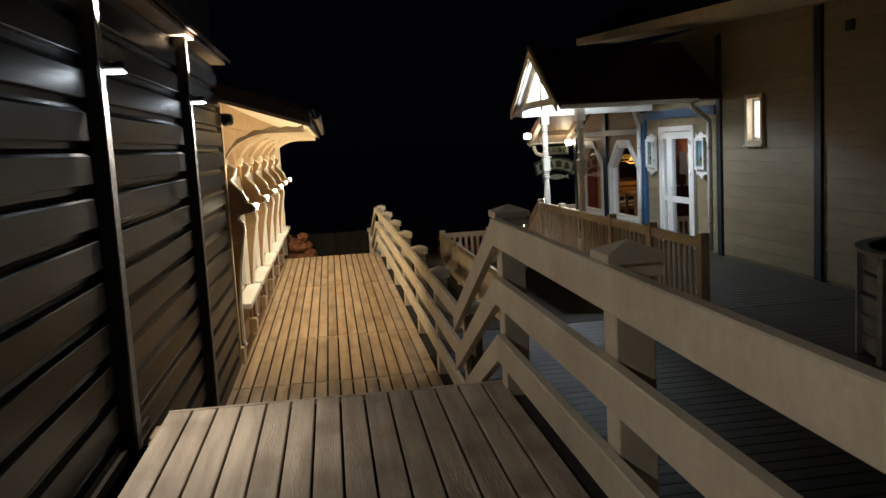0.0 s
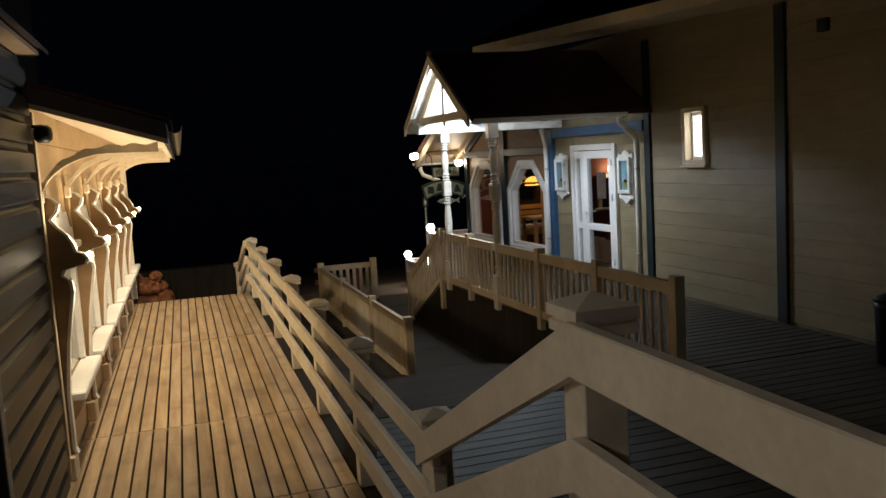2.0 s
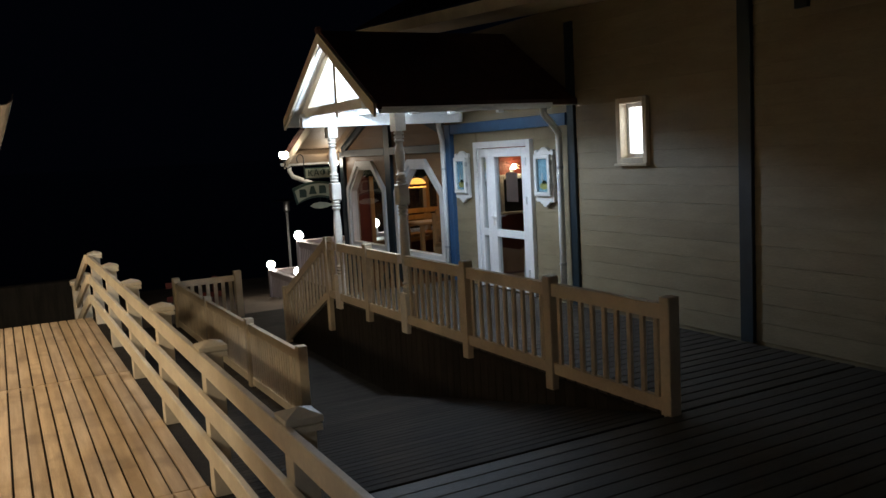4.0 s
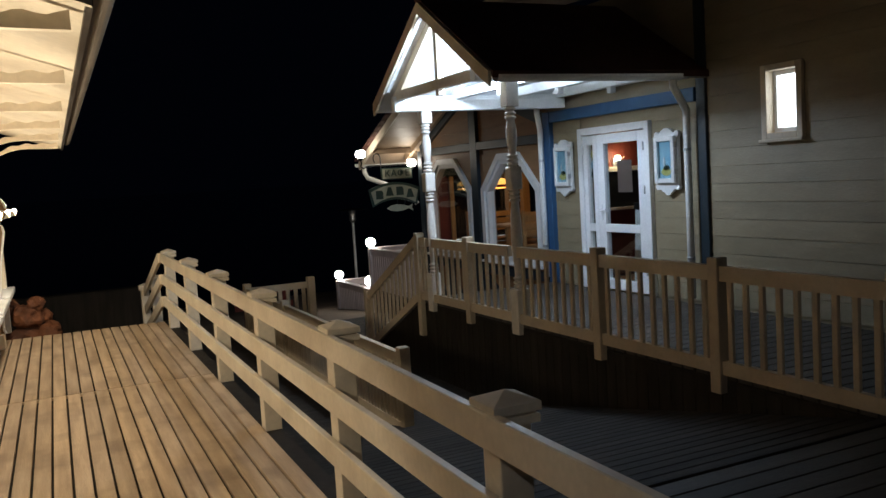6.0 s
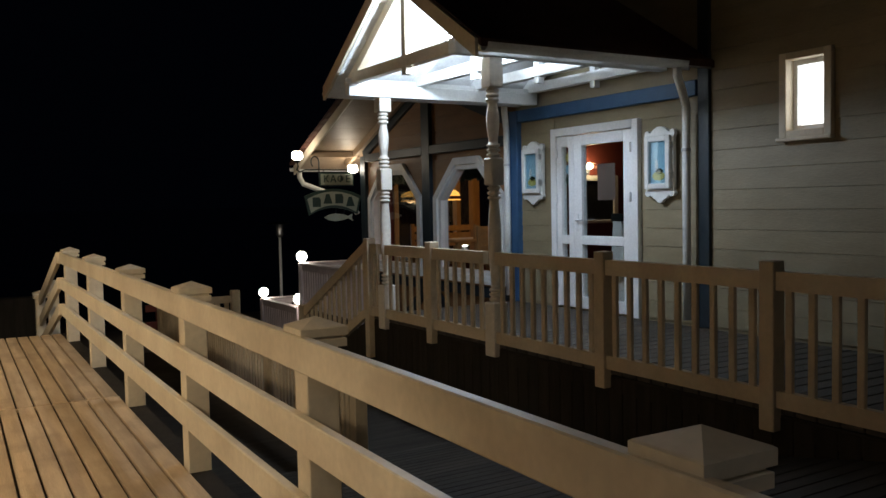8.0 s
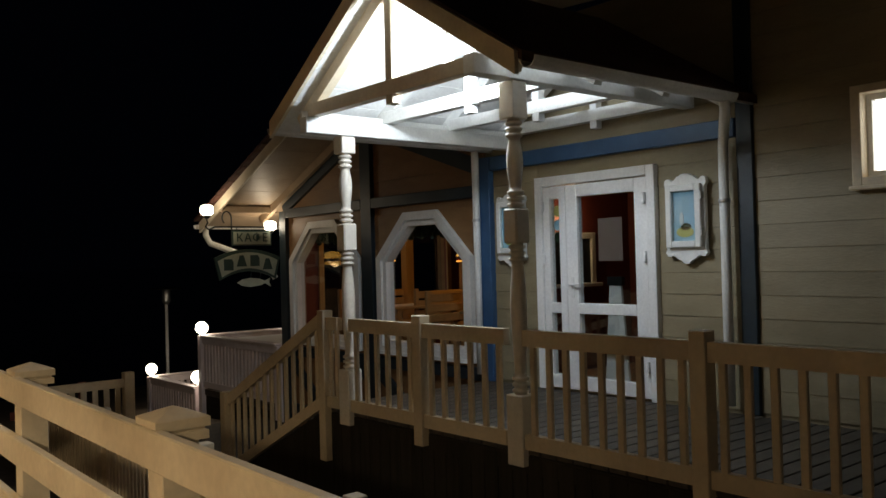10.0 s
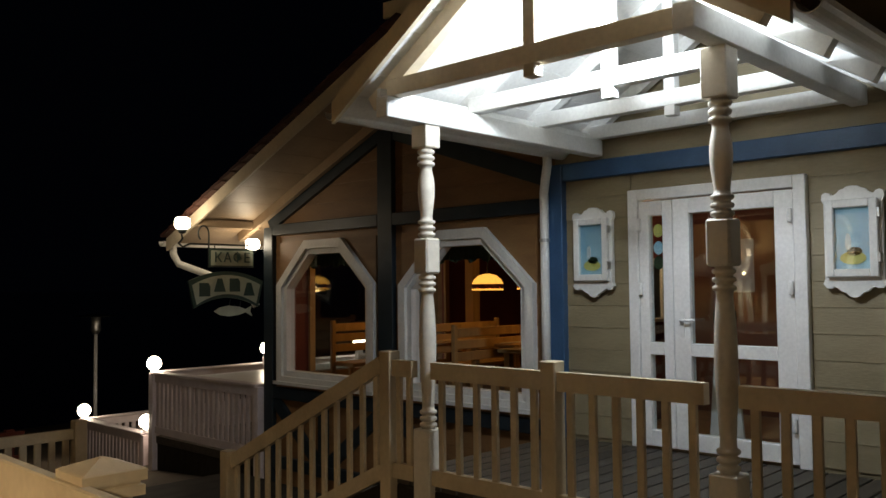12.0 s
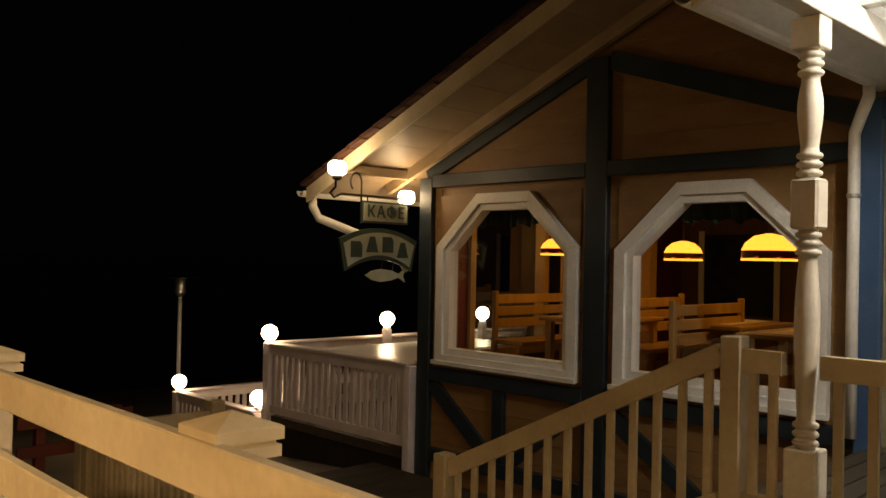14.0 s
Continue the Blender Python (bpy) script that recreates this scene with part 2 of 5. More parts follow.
def prism(outline, depth, m):
    """An outline in local x, z given depth along local y, set by m."""
    bm = bmesh.new()
    a = [bm.verts.new((x, 0, z)) for x, z in outline]
    b = [bm.verts.new((x, depth, z)) for x, z in outline]
    bm.faces.new(a)
    bm.faces.new(b[::-1])
    for i in range(len(a)):
        j = (i + 1) % len(a)
        bm.faces.new((a[i], b[i], b[j], a[j]))
    bm.transform(m)
    return bm


def lathe(profile, place, steps=20):
    bm = bmesh.new()
    rings = []
    for r, z in profile:
        rings.append([bm.verts.new((place[0] + r * math.cos(2 * math.pi * i / steps), place[1] + r * math.sin(2 * math.pi * i / steps), place[2] + z)) for i in range(steps)])
    for p, q in zip(rings, rings[1:]):
        for i in range(steps):
            j = (i + 1) % steps
            bm.faces.new((p[i], p[j], q[j], q[i]))
    bm.faces.new(rings[0][::-1])
    bm.faces.new(rings[-1])
    return bm


def ball(place, r, sub=3):
    bm = bmesh.new()
    bmesh.ops.create_icosphere(bm, subdivisions=sub, radius=r, matrix=Matrix.Translation(place))
    return bm


def tube(points, r, steps=10):
    bm = bmesh.new()
    rings, pts = [], [Vector(p) for p in points]
    for i, p in enumerate(pts):
        d = (pts[min(i + 1, len(pts) - 1)] - pts[max(i - 1, 0)]).normalized()
        s = d.cross(Vector((0.31, 0.17, 0.93))).normalized()
        u = s.cross(d)
        rings.append([bm.verts.new(p + r * (math.cos(2 * math.pi * k / steps) * s + math.sin(2 * math.pi * k / steps) * u)) for k in range(steps)])
    for p, q in zip(rings, rings[1:]):
        for i in range(steps):
            j = (i + 1) % steps
            bm.faces.new((p[i], p[j], q[j], q[i]))
    bm.faces.new(rings[0][::-1])
    bm.faces.new(rings[-1])
    return bm


MESHES = {}


def piece(name, key, make, mat, parent, m):
    """A repeated piece: one mesh for all with the same key, each an object of its own."""
    if key not in MESHES:
        bm = make()
        finish(bm)
        me = bpy.data.meshes.new(name)
        bm.to_mesh(me)
        bm.free()
        me.materials.append(mat)
        MESHES[key] = me
    ob = new(name, MESHES[key])
    ob.parent = parent
    ob.matrix_basis = Matrix.Translation(-place_of(parent)) @ FRAME[0] @ m
    return ob


def slab(sx, sy, sz, bevel=0.004):
    """A piece with softened edges, centred in x and y, standing on z = 0."""
    def make():
        bm = box(-sx / 2, sx / 2, -sy / 2, sy / 2, 0, sz)
        bmesh.ops.bevel(bm, geom=list(bm.edges), offset=bevel, segments=1, affect="EDGES", clamp_overlap=True)
        return bm
    return make


def planks_y(parent, x0, x1, cuts, z, mat, pitch, gap=0.012, thick=0.03):
    """Deck planks that run along y, butted at the cuts."""
    n = round((x1 - x0) / pitch)
    pitch = (x1 - x0) / n
    for a, b in zip(cuts, cuts[1:]):
        for i in range(n):
            piece("plank", ("py", round(b - a, 3), round(pitch, 4), mat.name), slab(pitch - gap, b - a - 0.028, thick), mat, parent,
                  Matrix.Translation((x0 + (i + 0.5) * pitch, (a + b) / 2, z - thick + random.uniform(-0.0015, 0.0015))))


def planks_x(parent, x0, x1, y0, y1, z, mat, pitch, gap=0.012, thick=0.03, slope=0.0):
    """Deck planks that run along x."""
    n = round((y1 - y0) / pitch)
    pitch = (y1 - y0) / n
    for i in range(n):
        y = y0 + (i + 0.5) * pitch
        piece("plank", ("px", round(x1 - x0, 3), round(pitch, 4), mat.name), slab(x1 - x0, pitch - gap, thick), mat, parent,
              Matrix.Translation(((x0 + x1) / 2, y, z - thick + slope * (y - y0))) @ Matrix.Rotation(math.atan(slope), 4, "X"))


# ---- ground ----
def ground_sheet():
    bm = bmesh.new()
    xs = [-400, -120, -40, -15, -5, 0, 3, 6, 12, 25, 60, 150, 400]
    ys = [-60, -15, 0, 8, 16, 20, 24, 28, 32, 38]
    grid = [[bm.verts.new((x, y, -1.05 - 1.3 * min(1, max(0, (y - 21) / 14)) + (0.05 * noise.noise((x * 0.4, y * 0.4, 0)) if y > 21 else 0))) for x in xs] for y in ys]
    for r, q in zip(grid, grid[1:]):
        for i in range(len(xs) - 1):
            bm.faces.new((r[i], r[i + 1], q[i + 1], q[i]))
    return bm


single("ground", ground_sheet(), SAND, "dark sandy ground sloping down to the water", "ground", kind="structure")
single("water", box(-3000, 3000, 33, 4500, -2.6, -2.2), SEA, "black night sea beyond the beach", "sea", kind="structure")

# ---- the left boardwalk ----
FRAME[0] = DECKLINE
LOW, HIGH = -0.12, 0.77
DL, DR, DLU, DRL = -1.388, 0.59, -1.20, 0.618


def deck_frame(parent, x0, x1, y0, y1, z):
    part("joist_frame", box(x0, x1, y0, y1, z - 0.16, z - 0.034), SKIRT, parent)


lower = empty("boardwalk", (0, 12, LOW), "tan boardwalk of long narrow planks, warmly lit", "deck", kind="structure")
deck_frame(lower, DL, DR + 0.16, 5.62, 17.62, LOW)
for k in range(7):
    yy = 6.0 + k * 2.0
    part("deck_post", box(DR - 0.02, DR + 0.08, yy, yy + 0.1, -1.05, LOW - 0.16), SKIRT, lower)
upper = empty("upper_boardwalk", (0, 1, HIGH), "weathered upper boardwalk of narrow planks", "deck", kind="structure")
deck_frame(upper, DLU, DR + 0.06, -4.0, 4.29, HIGH)
part("edge_board", box(DLU, DR + 0.04, 4.295, 4.325, HIGH - 0.16, HIGH - 0.004), DECK_GREY, upper)

steps_ob = empty("wooden_steps", (0, 5, LOW), "short flight of wooden steps between the boardwalk levels", "stairs", kind="structure")
for k in range(1, 5):
    zt = HIGH - k * 0.178
    yt = 4.33 + (k - 1) * 0.31
    part("tread", box(DL, DR - 0.08, yt, yt + 0.32, zt - 0.035, zt), DECK, steps_ob, bevel=0.006)
    part("riser", box(DL, DR - 0.08, yt + 0.29, yt + 0.31, zt - 0.178, zt - 0.036), DECK_GREY, steps_ob)
part("stringer", prism([(4.46, HIGH - 0.1), (5.62, LOW), (5.62, LOW - 0.15), (4.46, HIGH - 0.5)], 0.04, Matrix.Translation((DR - 0.03, 0, 0)) @ Matrix.Rotation(radians(90), 4, "Z") @ Matrix.Scale(-1, 4, (0, 1, 0))), SKIRT, steps_ob)


def rail_post(parent, u, v, foot, top, size=0.125):
    """A square post with a slab and a low pyramid on top."""
    post = part("post", box(u, u + size, v - size / 2, v + size / 2, foot, top - 0.085), CREAM, parent, bevel=0.004)
    c, h = u + size / 2, size / 2 + 0.028
    bm, rings = bmesh.new(), []
    for inset, z in ((0.004, -0.085), (0.004, -0.057), (0.014, -0.053), (0.014, -0.047), (0.0, -0.044), (0.0, -0.014), (0.006, -0.010)):
        w = h - inset
        rings.append([bm.verts.new((c + sx * w, v + sy * w, top + z)) for sx, sy in ((-1, -1), (1, -1), (1, 1), (-1, 1))])
    tip = bm.verts.new((c, v, top + 0.022))
    for a, b in zip(rings, rings[1:]):
        for i in range(4):
            bm.faces.new((a[i], a[(i + 1) % 4], b[(i + 1) % 4], b[i]))
    bm.faces.new(rings[0][::-1])
    for i in range(4):
        bm.faces.new((rings[-1][i], rings[-1][(i + 1) % 4], tip))
    part("post_cap", bm, CREAM, post)
    return post


RAILS = ((0.84, 0.965), (0.55, 0.68), (0.255, 0.385))
rail = empty("boardwalk_railing", (0.65, 12, LOW), "cream-painted wooden railing with three wide boards", "railing", "railings")
for k in range(6):
    rail_post(rail, 0.63, 7.92 + 1.85 * k, LOW - 0.1, LOW + 1.0)
rail_post(rail, 0.63, 6.07, LOW - 0.1, LOW + 1.0)
for lo, hi in RAILS:
    part("rail_board", box(0.585, 0.625, 5.76, 17.24, LOW + lo, LOW + hi), CREAM, rail, bevel=0.005)
urail = empty("upper_railing", (0.55, 1, HIGH), "cream-painted wooden railing round the upper level", "railing", "railings")
for v in (4.19, 2.42, 0.65, -1.12, -2.89):
    rail_post(urail, 0.555, v, HIGH - 0.15, HIGH + 0.945)
URAILS = ((0.765, 0.906), (0.462, 0.605), (0.165, 0.30))
for lo, hi in URAILS:
    part("rail_board", box(0.505, 0.55, -4.0, 4.12, HIGH + lo, HIGH + hi), CREAM, urail, bevel=0.005)
srail = empty("step_railing", (0.55, 5, LOW), "sloping cream railing boards beside the steps", "railing", "railings")
for (lo, hi), (ulo, uhi) in zip(RAILS, URAILS):
    bm = prism([(4.12, HIGH + ulo), (4.12, HIGH + uhi), (5.77, LOW + hi + 0.02), (5.77, LOW + lo + 0.02)], 0.04, Matrix(((0, -1, 0, 0.551), (1, 0, 0, 0), (0, 0, 1, 0), (0, 0, 0, 1))))
    part("rail_board", bm, CREAM, srail, bevel=0.005)
part("half_post", box(0.60, 0.66, 5.80, 5.90, LOW - 0.1, LOW + 0.82), CREAM, srail)

# steps and rails down to the beach at the far end
beach = empty("beach_steps", (0.2, 19, -1), "wooden steps going down to the beach", "stairs", kind="structure")
for k in range(5):
    part("tread", box(DL, DR, 17.64 + 0.3 * k, 17.94 + 0.3 * k, LOW - 0.18 * (k + 1) - 0.04, LOW - 0.18 * (k + 1)), DECK, beach)
part("cheek", prism([(17.64, LOW), (19.2, LOW - 0.95), (19.2, -1.1), (17.64, -0.6)], 0.04, Matrix(((0, -1, 0, DR + 0.08), (1, 0, 0, 0), (0, 0, 1, 0), (0, 0, 0, 1)))), SKIRT, beach)
brail = empty("beach_step_railing", (0.6, 19, -1), "cream railing running down the beach steps", "railing", "railings")
rail_post(brail, 0.60, 18.9, -1.05, 0.40)
rail_post(brail, 0.52, 19.85, -1.05, 0.19)
for lo, hi in RAILS:
    part("rail_board", prism([(17.25, LOW + lo), (17.25, LOW + hi), (19.9, LOW - 0.86 + hi + 0.12), (19.9, LOW - 0.86 + lo + 0.12)], 0.04, Matrix(((0, -1, 0, 0.60), (1, 0, 0, 0), (0, 0, 1, 0), (0, 0, 0, 1)))), CREAM, brail)

# ---- the left building: dark wall ----
WU = -1.347
darkwall = empty("wall_west", (WU - 0.2, 2, 0), "dark-stained wall of wide lapped horizontal boards", "wall", kind="structure")
part("core", box(WU - 0.25, WU - 0.03, -4.2, 8.74, -1.05, 3.05), BLACKWOOD, darkwall)
POSTS = (-3.68, -1.13, 1.42, 3.97, 6.52)


def drop_board(length, seed):
    """A drop-siding board: hollow cove at the top, a flat proud face, slightly uneven edges."""
    def make():
        bm = bmesh.new()
        n = 12
        rows = []
        for i in range(n + 1):
            y = -length / 2 + length * i / n
            w = 0.0025 * noise.noise((y * 1.3, seed * 7.3, 0.0))
            rows.append([bm.verts.new(p) for p in ((0.0, y, 0.199), (0.004, y, 0.196), (0.004, y, w + 0.162), (0.012, y, w + 0.145), (0.031, y, w + 0.131), (0.039, y, w + 0.126), (0.042, y, w + 0.004), (0.039, y, w), (0.0, y, w))])
        for p, q in zip(rows, rows[1:]):
            for i in range(9):
                j = (i + 1) % 9
                bm.faces.new((p[i], p[j], q[j], q[i]))
        bm.faces.new(rows[0])
        bm.faces.new(rows[-1][::-1])
        return bm
    return make


SPANS = [(-4.2, -3.73), (-3.63, -1.18), (-1.08, 1.37), (1.47, 3.92), (4.02, 6.47), (6.57, 8.72)]
for a, b in SPANS:
    z, k = -0.144 if b > 5 else 0.624, 0
    while z < 2.88:
        s = k % 3
        piece("siding_board", ("dark", round(b - a, 2), s), drop_board(b - a, s), BLACKWOOD, darkwall, Matrix.Translation((WU - 0.032, (a + b) / 2, z)))
        z += 0.192
        k += 1
for v in POSTS:
    part("wall_post", box(WU - 0.03, WU + 0.07, v - 0.05, v + 0.05, -0.2 if v > 5 else 0.6, 2.96), BLACKWOOD, darkwall, bevel=0.006)
# Thin pale strip on each dark post imitates lamplight on its front.
for v in POSTS:
    part("metal_strip", box(WU + 0.07, WU + 0.076, v - 0.045, v + 0.045, -0.1 if v > 5 else 0.7, 2.94), POSTFACE, darkwall)
part("base_edge", box(WU + 0.03, DL - 0.01, -4.2, 4.4, HIGH - 0.1, HIGH - 0.05), SKIRT, darkwall)
single("eave_west", box(WU - 0.1, WU + 0.11, -4.4, 8.7, 2.95, 2.98), SOFFIT, "brownish boarded eave above the dark wall", "eave", kind="structure")
single("roof_west", prism([(WU + 0.14, 2.985), (WU + 0.14, 3.02), (WU - 3.0, 4.4), (WU - 3.0, 4.3)], 13.35, Matrix.Translation((0, -4.4, 0))), TILE, "dark roof above the dark wall", "roof", kind="structure")
single("upper_storey_west", box(-6.0, -2.15, 9.2, 15.3, 2.7, 6.5), BLACKWOOD, "dark upper storey wall against the night sky", "wall", kind="structure")


def wall_lamp(v):
    lamp = empty("wall_lamp", (WU + 0.07, v, 2.48), "small dark round wall lamp glowing white on a post", "lamp", "wall lamps")
    part("bracket", box(WU + 0.07, WU + 0.09, v - 0.02, v + 0.02, 2.48, 2.53), IRON, lamp)
    part("head", lathe([(0.02, 0.0), (0.050, 0.003), (0.052, 0.012), (0.050, 0.040), (0.02, 0.044)], (WU + 0.122, v, 2.475)), BLACKWOOD, lamp, smooth=True)
    part("lens", lathe([(0.02, 0.0), (0.058, 0.004), (0.050, 0.012), (0.02, 0.014)], (WU + 0.122, v, 2.460)), GLOBE_COLD, lamp, smooth=True)
    p = DECKLINE @ Vector((WU + 0.122, v, 2.445))
    spot("wall_lamp_beam", p, p + Vector((-0.10, -0.12, -1)), LAMP_W, NEUTRAL, 84, 0.025, 0.9)
    spot("wall_lamp_spill", p, p + Vector((0.9, 0.1, -1)), SPILL_W, NEUTRAL, 122, 0.03, 0.4)
    q = DECKLINE @ Vector((WU + 0.122, v, 2.66))
    spot("wall_lamp_uplight", q, q + Vector((-0.08, 0, 1)), LAMP_W * 1.2, NEUTRAL, 70, 0.025, 0.7)


LAMP_W = 78.0
SPILL_W = 10.5
for v in POSTS:
    wall_lamp(v)

# ---- the left building: lit veranda wall ----
V0, V1 = 8.84, 18.3
EDGE_U, EDGE_Z, TOP_Z = -0.47, 2.33, 2.63
veranda = empty("wall_veranda", (-1.4, 13, LOW), "ochre boarded veranda wall with pilasters, warmly lit", "wall", kind="structure")
part("core", box(-1.60, -1.40, V0, V1, -1.05, 2.72), TAN, veranda)
for k in range(11):
    part("board", box(-1.40, -1.388, V0, V1, LOW + 0.25 * k, LOW + 0.25 * k + 0.243), TAN, veranda)
part("corner_board", box(-1.41, -1.335, V0 - 0.03, V0 + 0.05, LOW, 2.58), CREAM, veranda, bevel=0.004)
part("corner_board", box(-1.40, -1.30, V1 - 0.09, V1 + 0.03, LOW, 2.6), CREAM, veranda, bevel=0.004)

canopy = empty("veranda_eave", (-1.0, 13, 2.4), "cream boarded eave with gutter over the veranda", "eave", kind="structure")


def roof_z(u):
    return EDGE_Z + (EDGE_U - u) * (TOP_Z - EDGE_Z) / (EDGE_U + 1.40)


sof = prism([(-1.45, roof_z(-1.45)), (EDGE_U, EDGE_Z), (EDGE_U, EDGE_Z + 0.025), (-1.45, roof_z(-1.45) + 0.025)], V1 + 0.05 - (V0 - 0.1), Matrix.Translation((0, V0 - 0.1, 0)))
part("soffit", sof, CREAM, canopy)
part("verge_trim", prism([(-1.45, roof_z(-1.45) - 0.012), (EDGE_U + 0.02, EDGE_Z - 0.022), (EDGE_U + 0.02, EDGE_Z + 0.014), (-1.45, roof_z(-1.45) + 0.024)], 0.035, Matrix.Translation((0, V0 - 0.135, 0))), CREAM, canopy)
part("verge_board", prism([(-1.45, roof_z(-1.45) + 0.026), (EDGE_U + 0.02, EDGE_Z + 0.016), (EDGE_U + 0.02, EDGE_Z + 0.135), (-1.45, roof_z(-1.45) + 0.145)], 0.03, Matrix.Translation((0, V0 - 0.13, 0))), BROWNMETAL, canopy, "dark brown metal verge")
part("fascia", box(EDGE_U, EDGE_U + 0.025, V0 - 0.1, V1 + 0.05, EDGE_Z - 0.02, EDGE_Z + 0.13), BROWNMETAL, canopy)
ring = [(0.065 * math.cos(a), 0.065 * math.sin(a)) for a in [math.pi + math.pi * i / 8 for i in range(9)]]
ring += [(0.058 * math.cos(a), 0.058 * math.sin(a)) for a in [2 * math.pi - math.pi * i / 8 for i in range(9)]]
part("gutter", prism([(EDGE_U + 0.08 + 0.8 * x, EDGE_Z + 0.10 + 0.8 * z) for x, z in ring], V1 - V0 + 0.25, Matrix.Translation((0, V0 - 0.16, 0))), GUTTER, canopy)
single("roof_veranda", prism([(-2.4, roof_z(-2.4) + 0.146), (EDGE_U + 0.06, EDGE_Z + 0.136), (EDGE_U + 0.06, EDGE_Z + 0.16), (-2.4, roof_z(-2.4) + 0.17)], V1 - V0 + 0.22, Matrix.Translation((0, V0 - 0.14, 0))), TILE, "dark tiled roof over the veranda", "roof", kind="structure")

PIL = [8.93 + 1.6 * k for k in range(6)]


def carved_bracket(v):
    """A curved rafter bracket with a scalloped lower edge, from pilaster to eave."""
    n, lo, hi = 22, [], []
    for i in range(n + 1):
        a = i / n
        u = -1.375 + a * (EDGE_U - 0.05 + 1.375)
        arch = 1.88 + (0.40 - 0.02 * a) * math.sqrt(1 - (1 - min(1.0, a / 0.62)) ** 2)
        lo.append((u, arch))
        hi.append((u, min(roof_z(u) - 0.004, arch + 0.045 + 0.02 * a + 0.010 * math.cos(a * 10 * math.pi))))
    return prism(lo + hi[::-1], 0.05, Matrix.Translation((0, v - 0.025, 0)))


FIN = [(-1.388, 1.99), (-1.322, 1.965), (-1.285, 1.92), (-1.30, 1.86), (-1.335, 1.81), (-1.30, 1.75), (-1.255, 1.69), (-1.225, 1.62), (-1.215, 1.565), (-1.175, 1.55), (-1.15, 1.515), (-1.165, 1.475), (-1.225, 1.455), (-1.285, 1.44), (-1.30, 1.40), (-1.262, 1.36), (-1.252, 1.28), (-1.275, 1.12), (-1.305, 0.90), (-1.325, 0.66), (-1.335, 0.50), (-1.335, 0.10), (-1.32, LOW + 0.185)]


FIN = [(-1.388 + 1.25 * (u + 1.388), z) for u, z in FIN]


def carved_fin(v):
    """The carved side board that stands out from each pilaster."""
    return prism(FIN + [(-1.388, LOW + 0.185)], 0.066, Matrix.Translation((0, v - 0.033, 0)))


def carved_edging(v):
    """A white strip that follows the side board's outline, its colour imitating the lamplit front edge."""
    return prism(FIN + [(u - 0.022, z) for u, z in FIN[::-1]], 0.09, Matrix.Translation((0.0235, v - 0.045, 0)))


def veranda_bay(v):
    pil = empty("pilaster", (-1.33, v, LOW), "cream carved wooden pilaster with a curved eave bracket", "pilaster", "veranda pilasters")
    bm = box(-1.388, -1.345, v - 0.085, v + 0.085, LOW + 0.18, 2.0)
    part("shaft", bm, TAN, pil, bevel=0.01)
    part("foot", box(-1.388, -1.305, v - 0.11, v + 0.11, LOW, LOW + 0.18), CREAM, pil, bevel=0.008)
    part("capital", box(-1.388, -1.325, v - 0.10, v + 0.10, 1.93, 2.03), CREAM, pil, bevel=0.012)
    part("bracket", carved_bracket(v), CREAM, pil)
    # Tan face and white edge paint the shaded and lamplit sides of one board.
    part("carved_fin", carved_fin(v), FINFACE, pil, "tan carved side board, toned for shade")
    part("carved_edge", carved_edging(v), WHITE, pil, "lamplit front edge painted white")


for v in PIL:
    veranda_bay(v)


def carved_edge(half, base, rise, n=28):
    """Half-wave crest used on the window heads and the display cases."""
    pts = []
    for i in range(n + 1):
        a = -1 + 2 * i / n
        z = base + rise * (max(0.0, math.cos(a * math.pi / 2)) ** 0.7) + 0.14 * rise * math.cos(a * 4 * math.pi)
        pts.append((a * half, z))
    return pts


def veranda_window(v, w):
    win = empty("veranda_window", (-1.36, v, 0.4), "white carved window surround with a deep sill", "window", "veranda windows")
    h = w / 2
    mt = Matrix(((0, 1, 0, -1.386), (1, 0, 0, v), (0, 0, 1, 0), (0, 0, 0, 1)))
    part("pane", box(-1.387, -1.380, v - h + 0.05, v + h - 0.05, 0.52, 1.50), GLASS, win).visible_shadow = False
    part("jamb", box(-1.386, -1.335, v - h, v - h + 0.07, 0.50, 1.52), WHITE, win, bevel=0.006)
    part("jamb", box(-1.386, -1.335, v + h - 0.07, v + h, 0.50, 1.52), WHITE, win, bevel=0.006)
    part("ledge", box(-1.386, -1.27, v - h + 0.02, v + h - 0.02, 1.50, 1.56), WHITE, win, bevel=0.01)
    crest = carved_edge(h + 0.02, 1.60, 0.24)
    part("crest", prism([(-h - 0.02, 1.561)] + crest + [(h + 0.02, 1.561)], 0.05, mt), WHITE, win)
    part("sill", box(-1.386, -1.21, v - h - 0.05, v + h + 0.05, 0.42, 0.49), WHITE, win, bevel=0.012)
    for s in (-1, 1):
        part("sill_bracket", prism([(-1.386, 0.42), (-1.23, 0.42), (-1.27, 0.32), (-1.34, 0.22), (-1.386, 0.16)], 0.05, Matrix.Translation((0, v + s * (h - 0.1) - 0.025, 0))), CREAM, win)


EAVE_W = 40.0
for a in PIL:
    veranda_window(a + 0.8, 1.28)
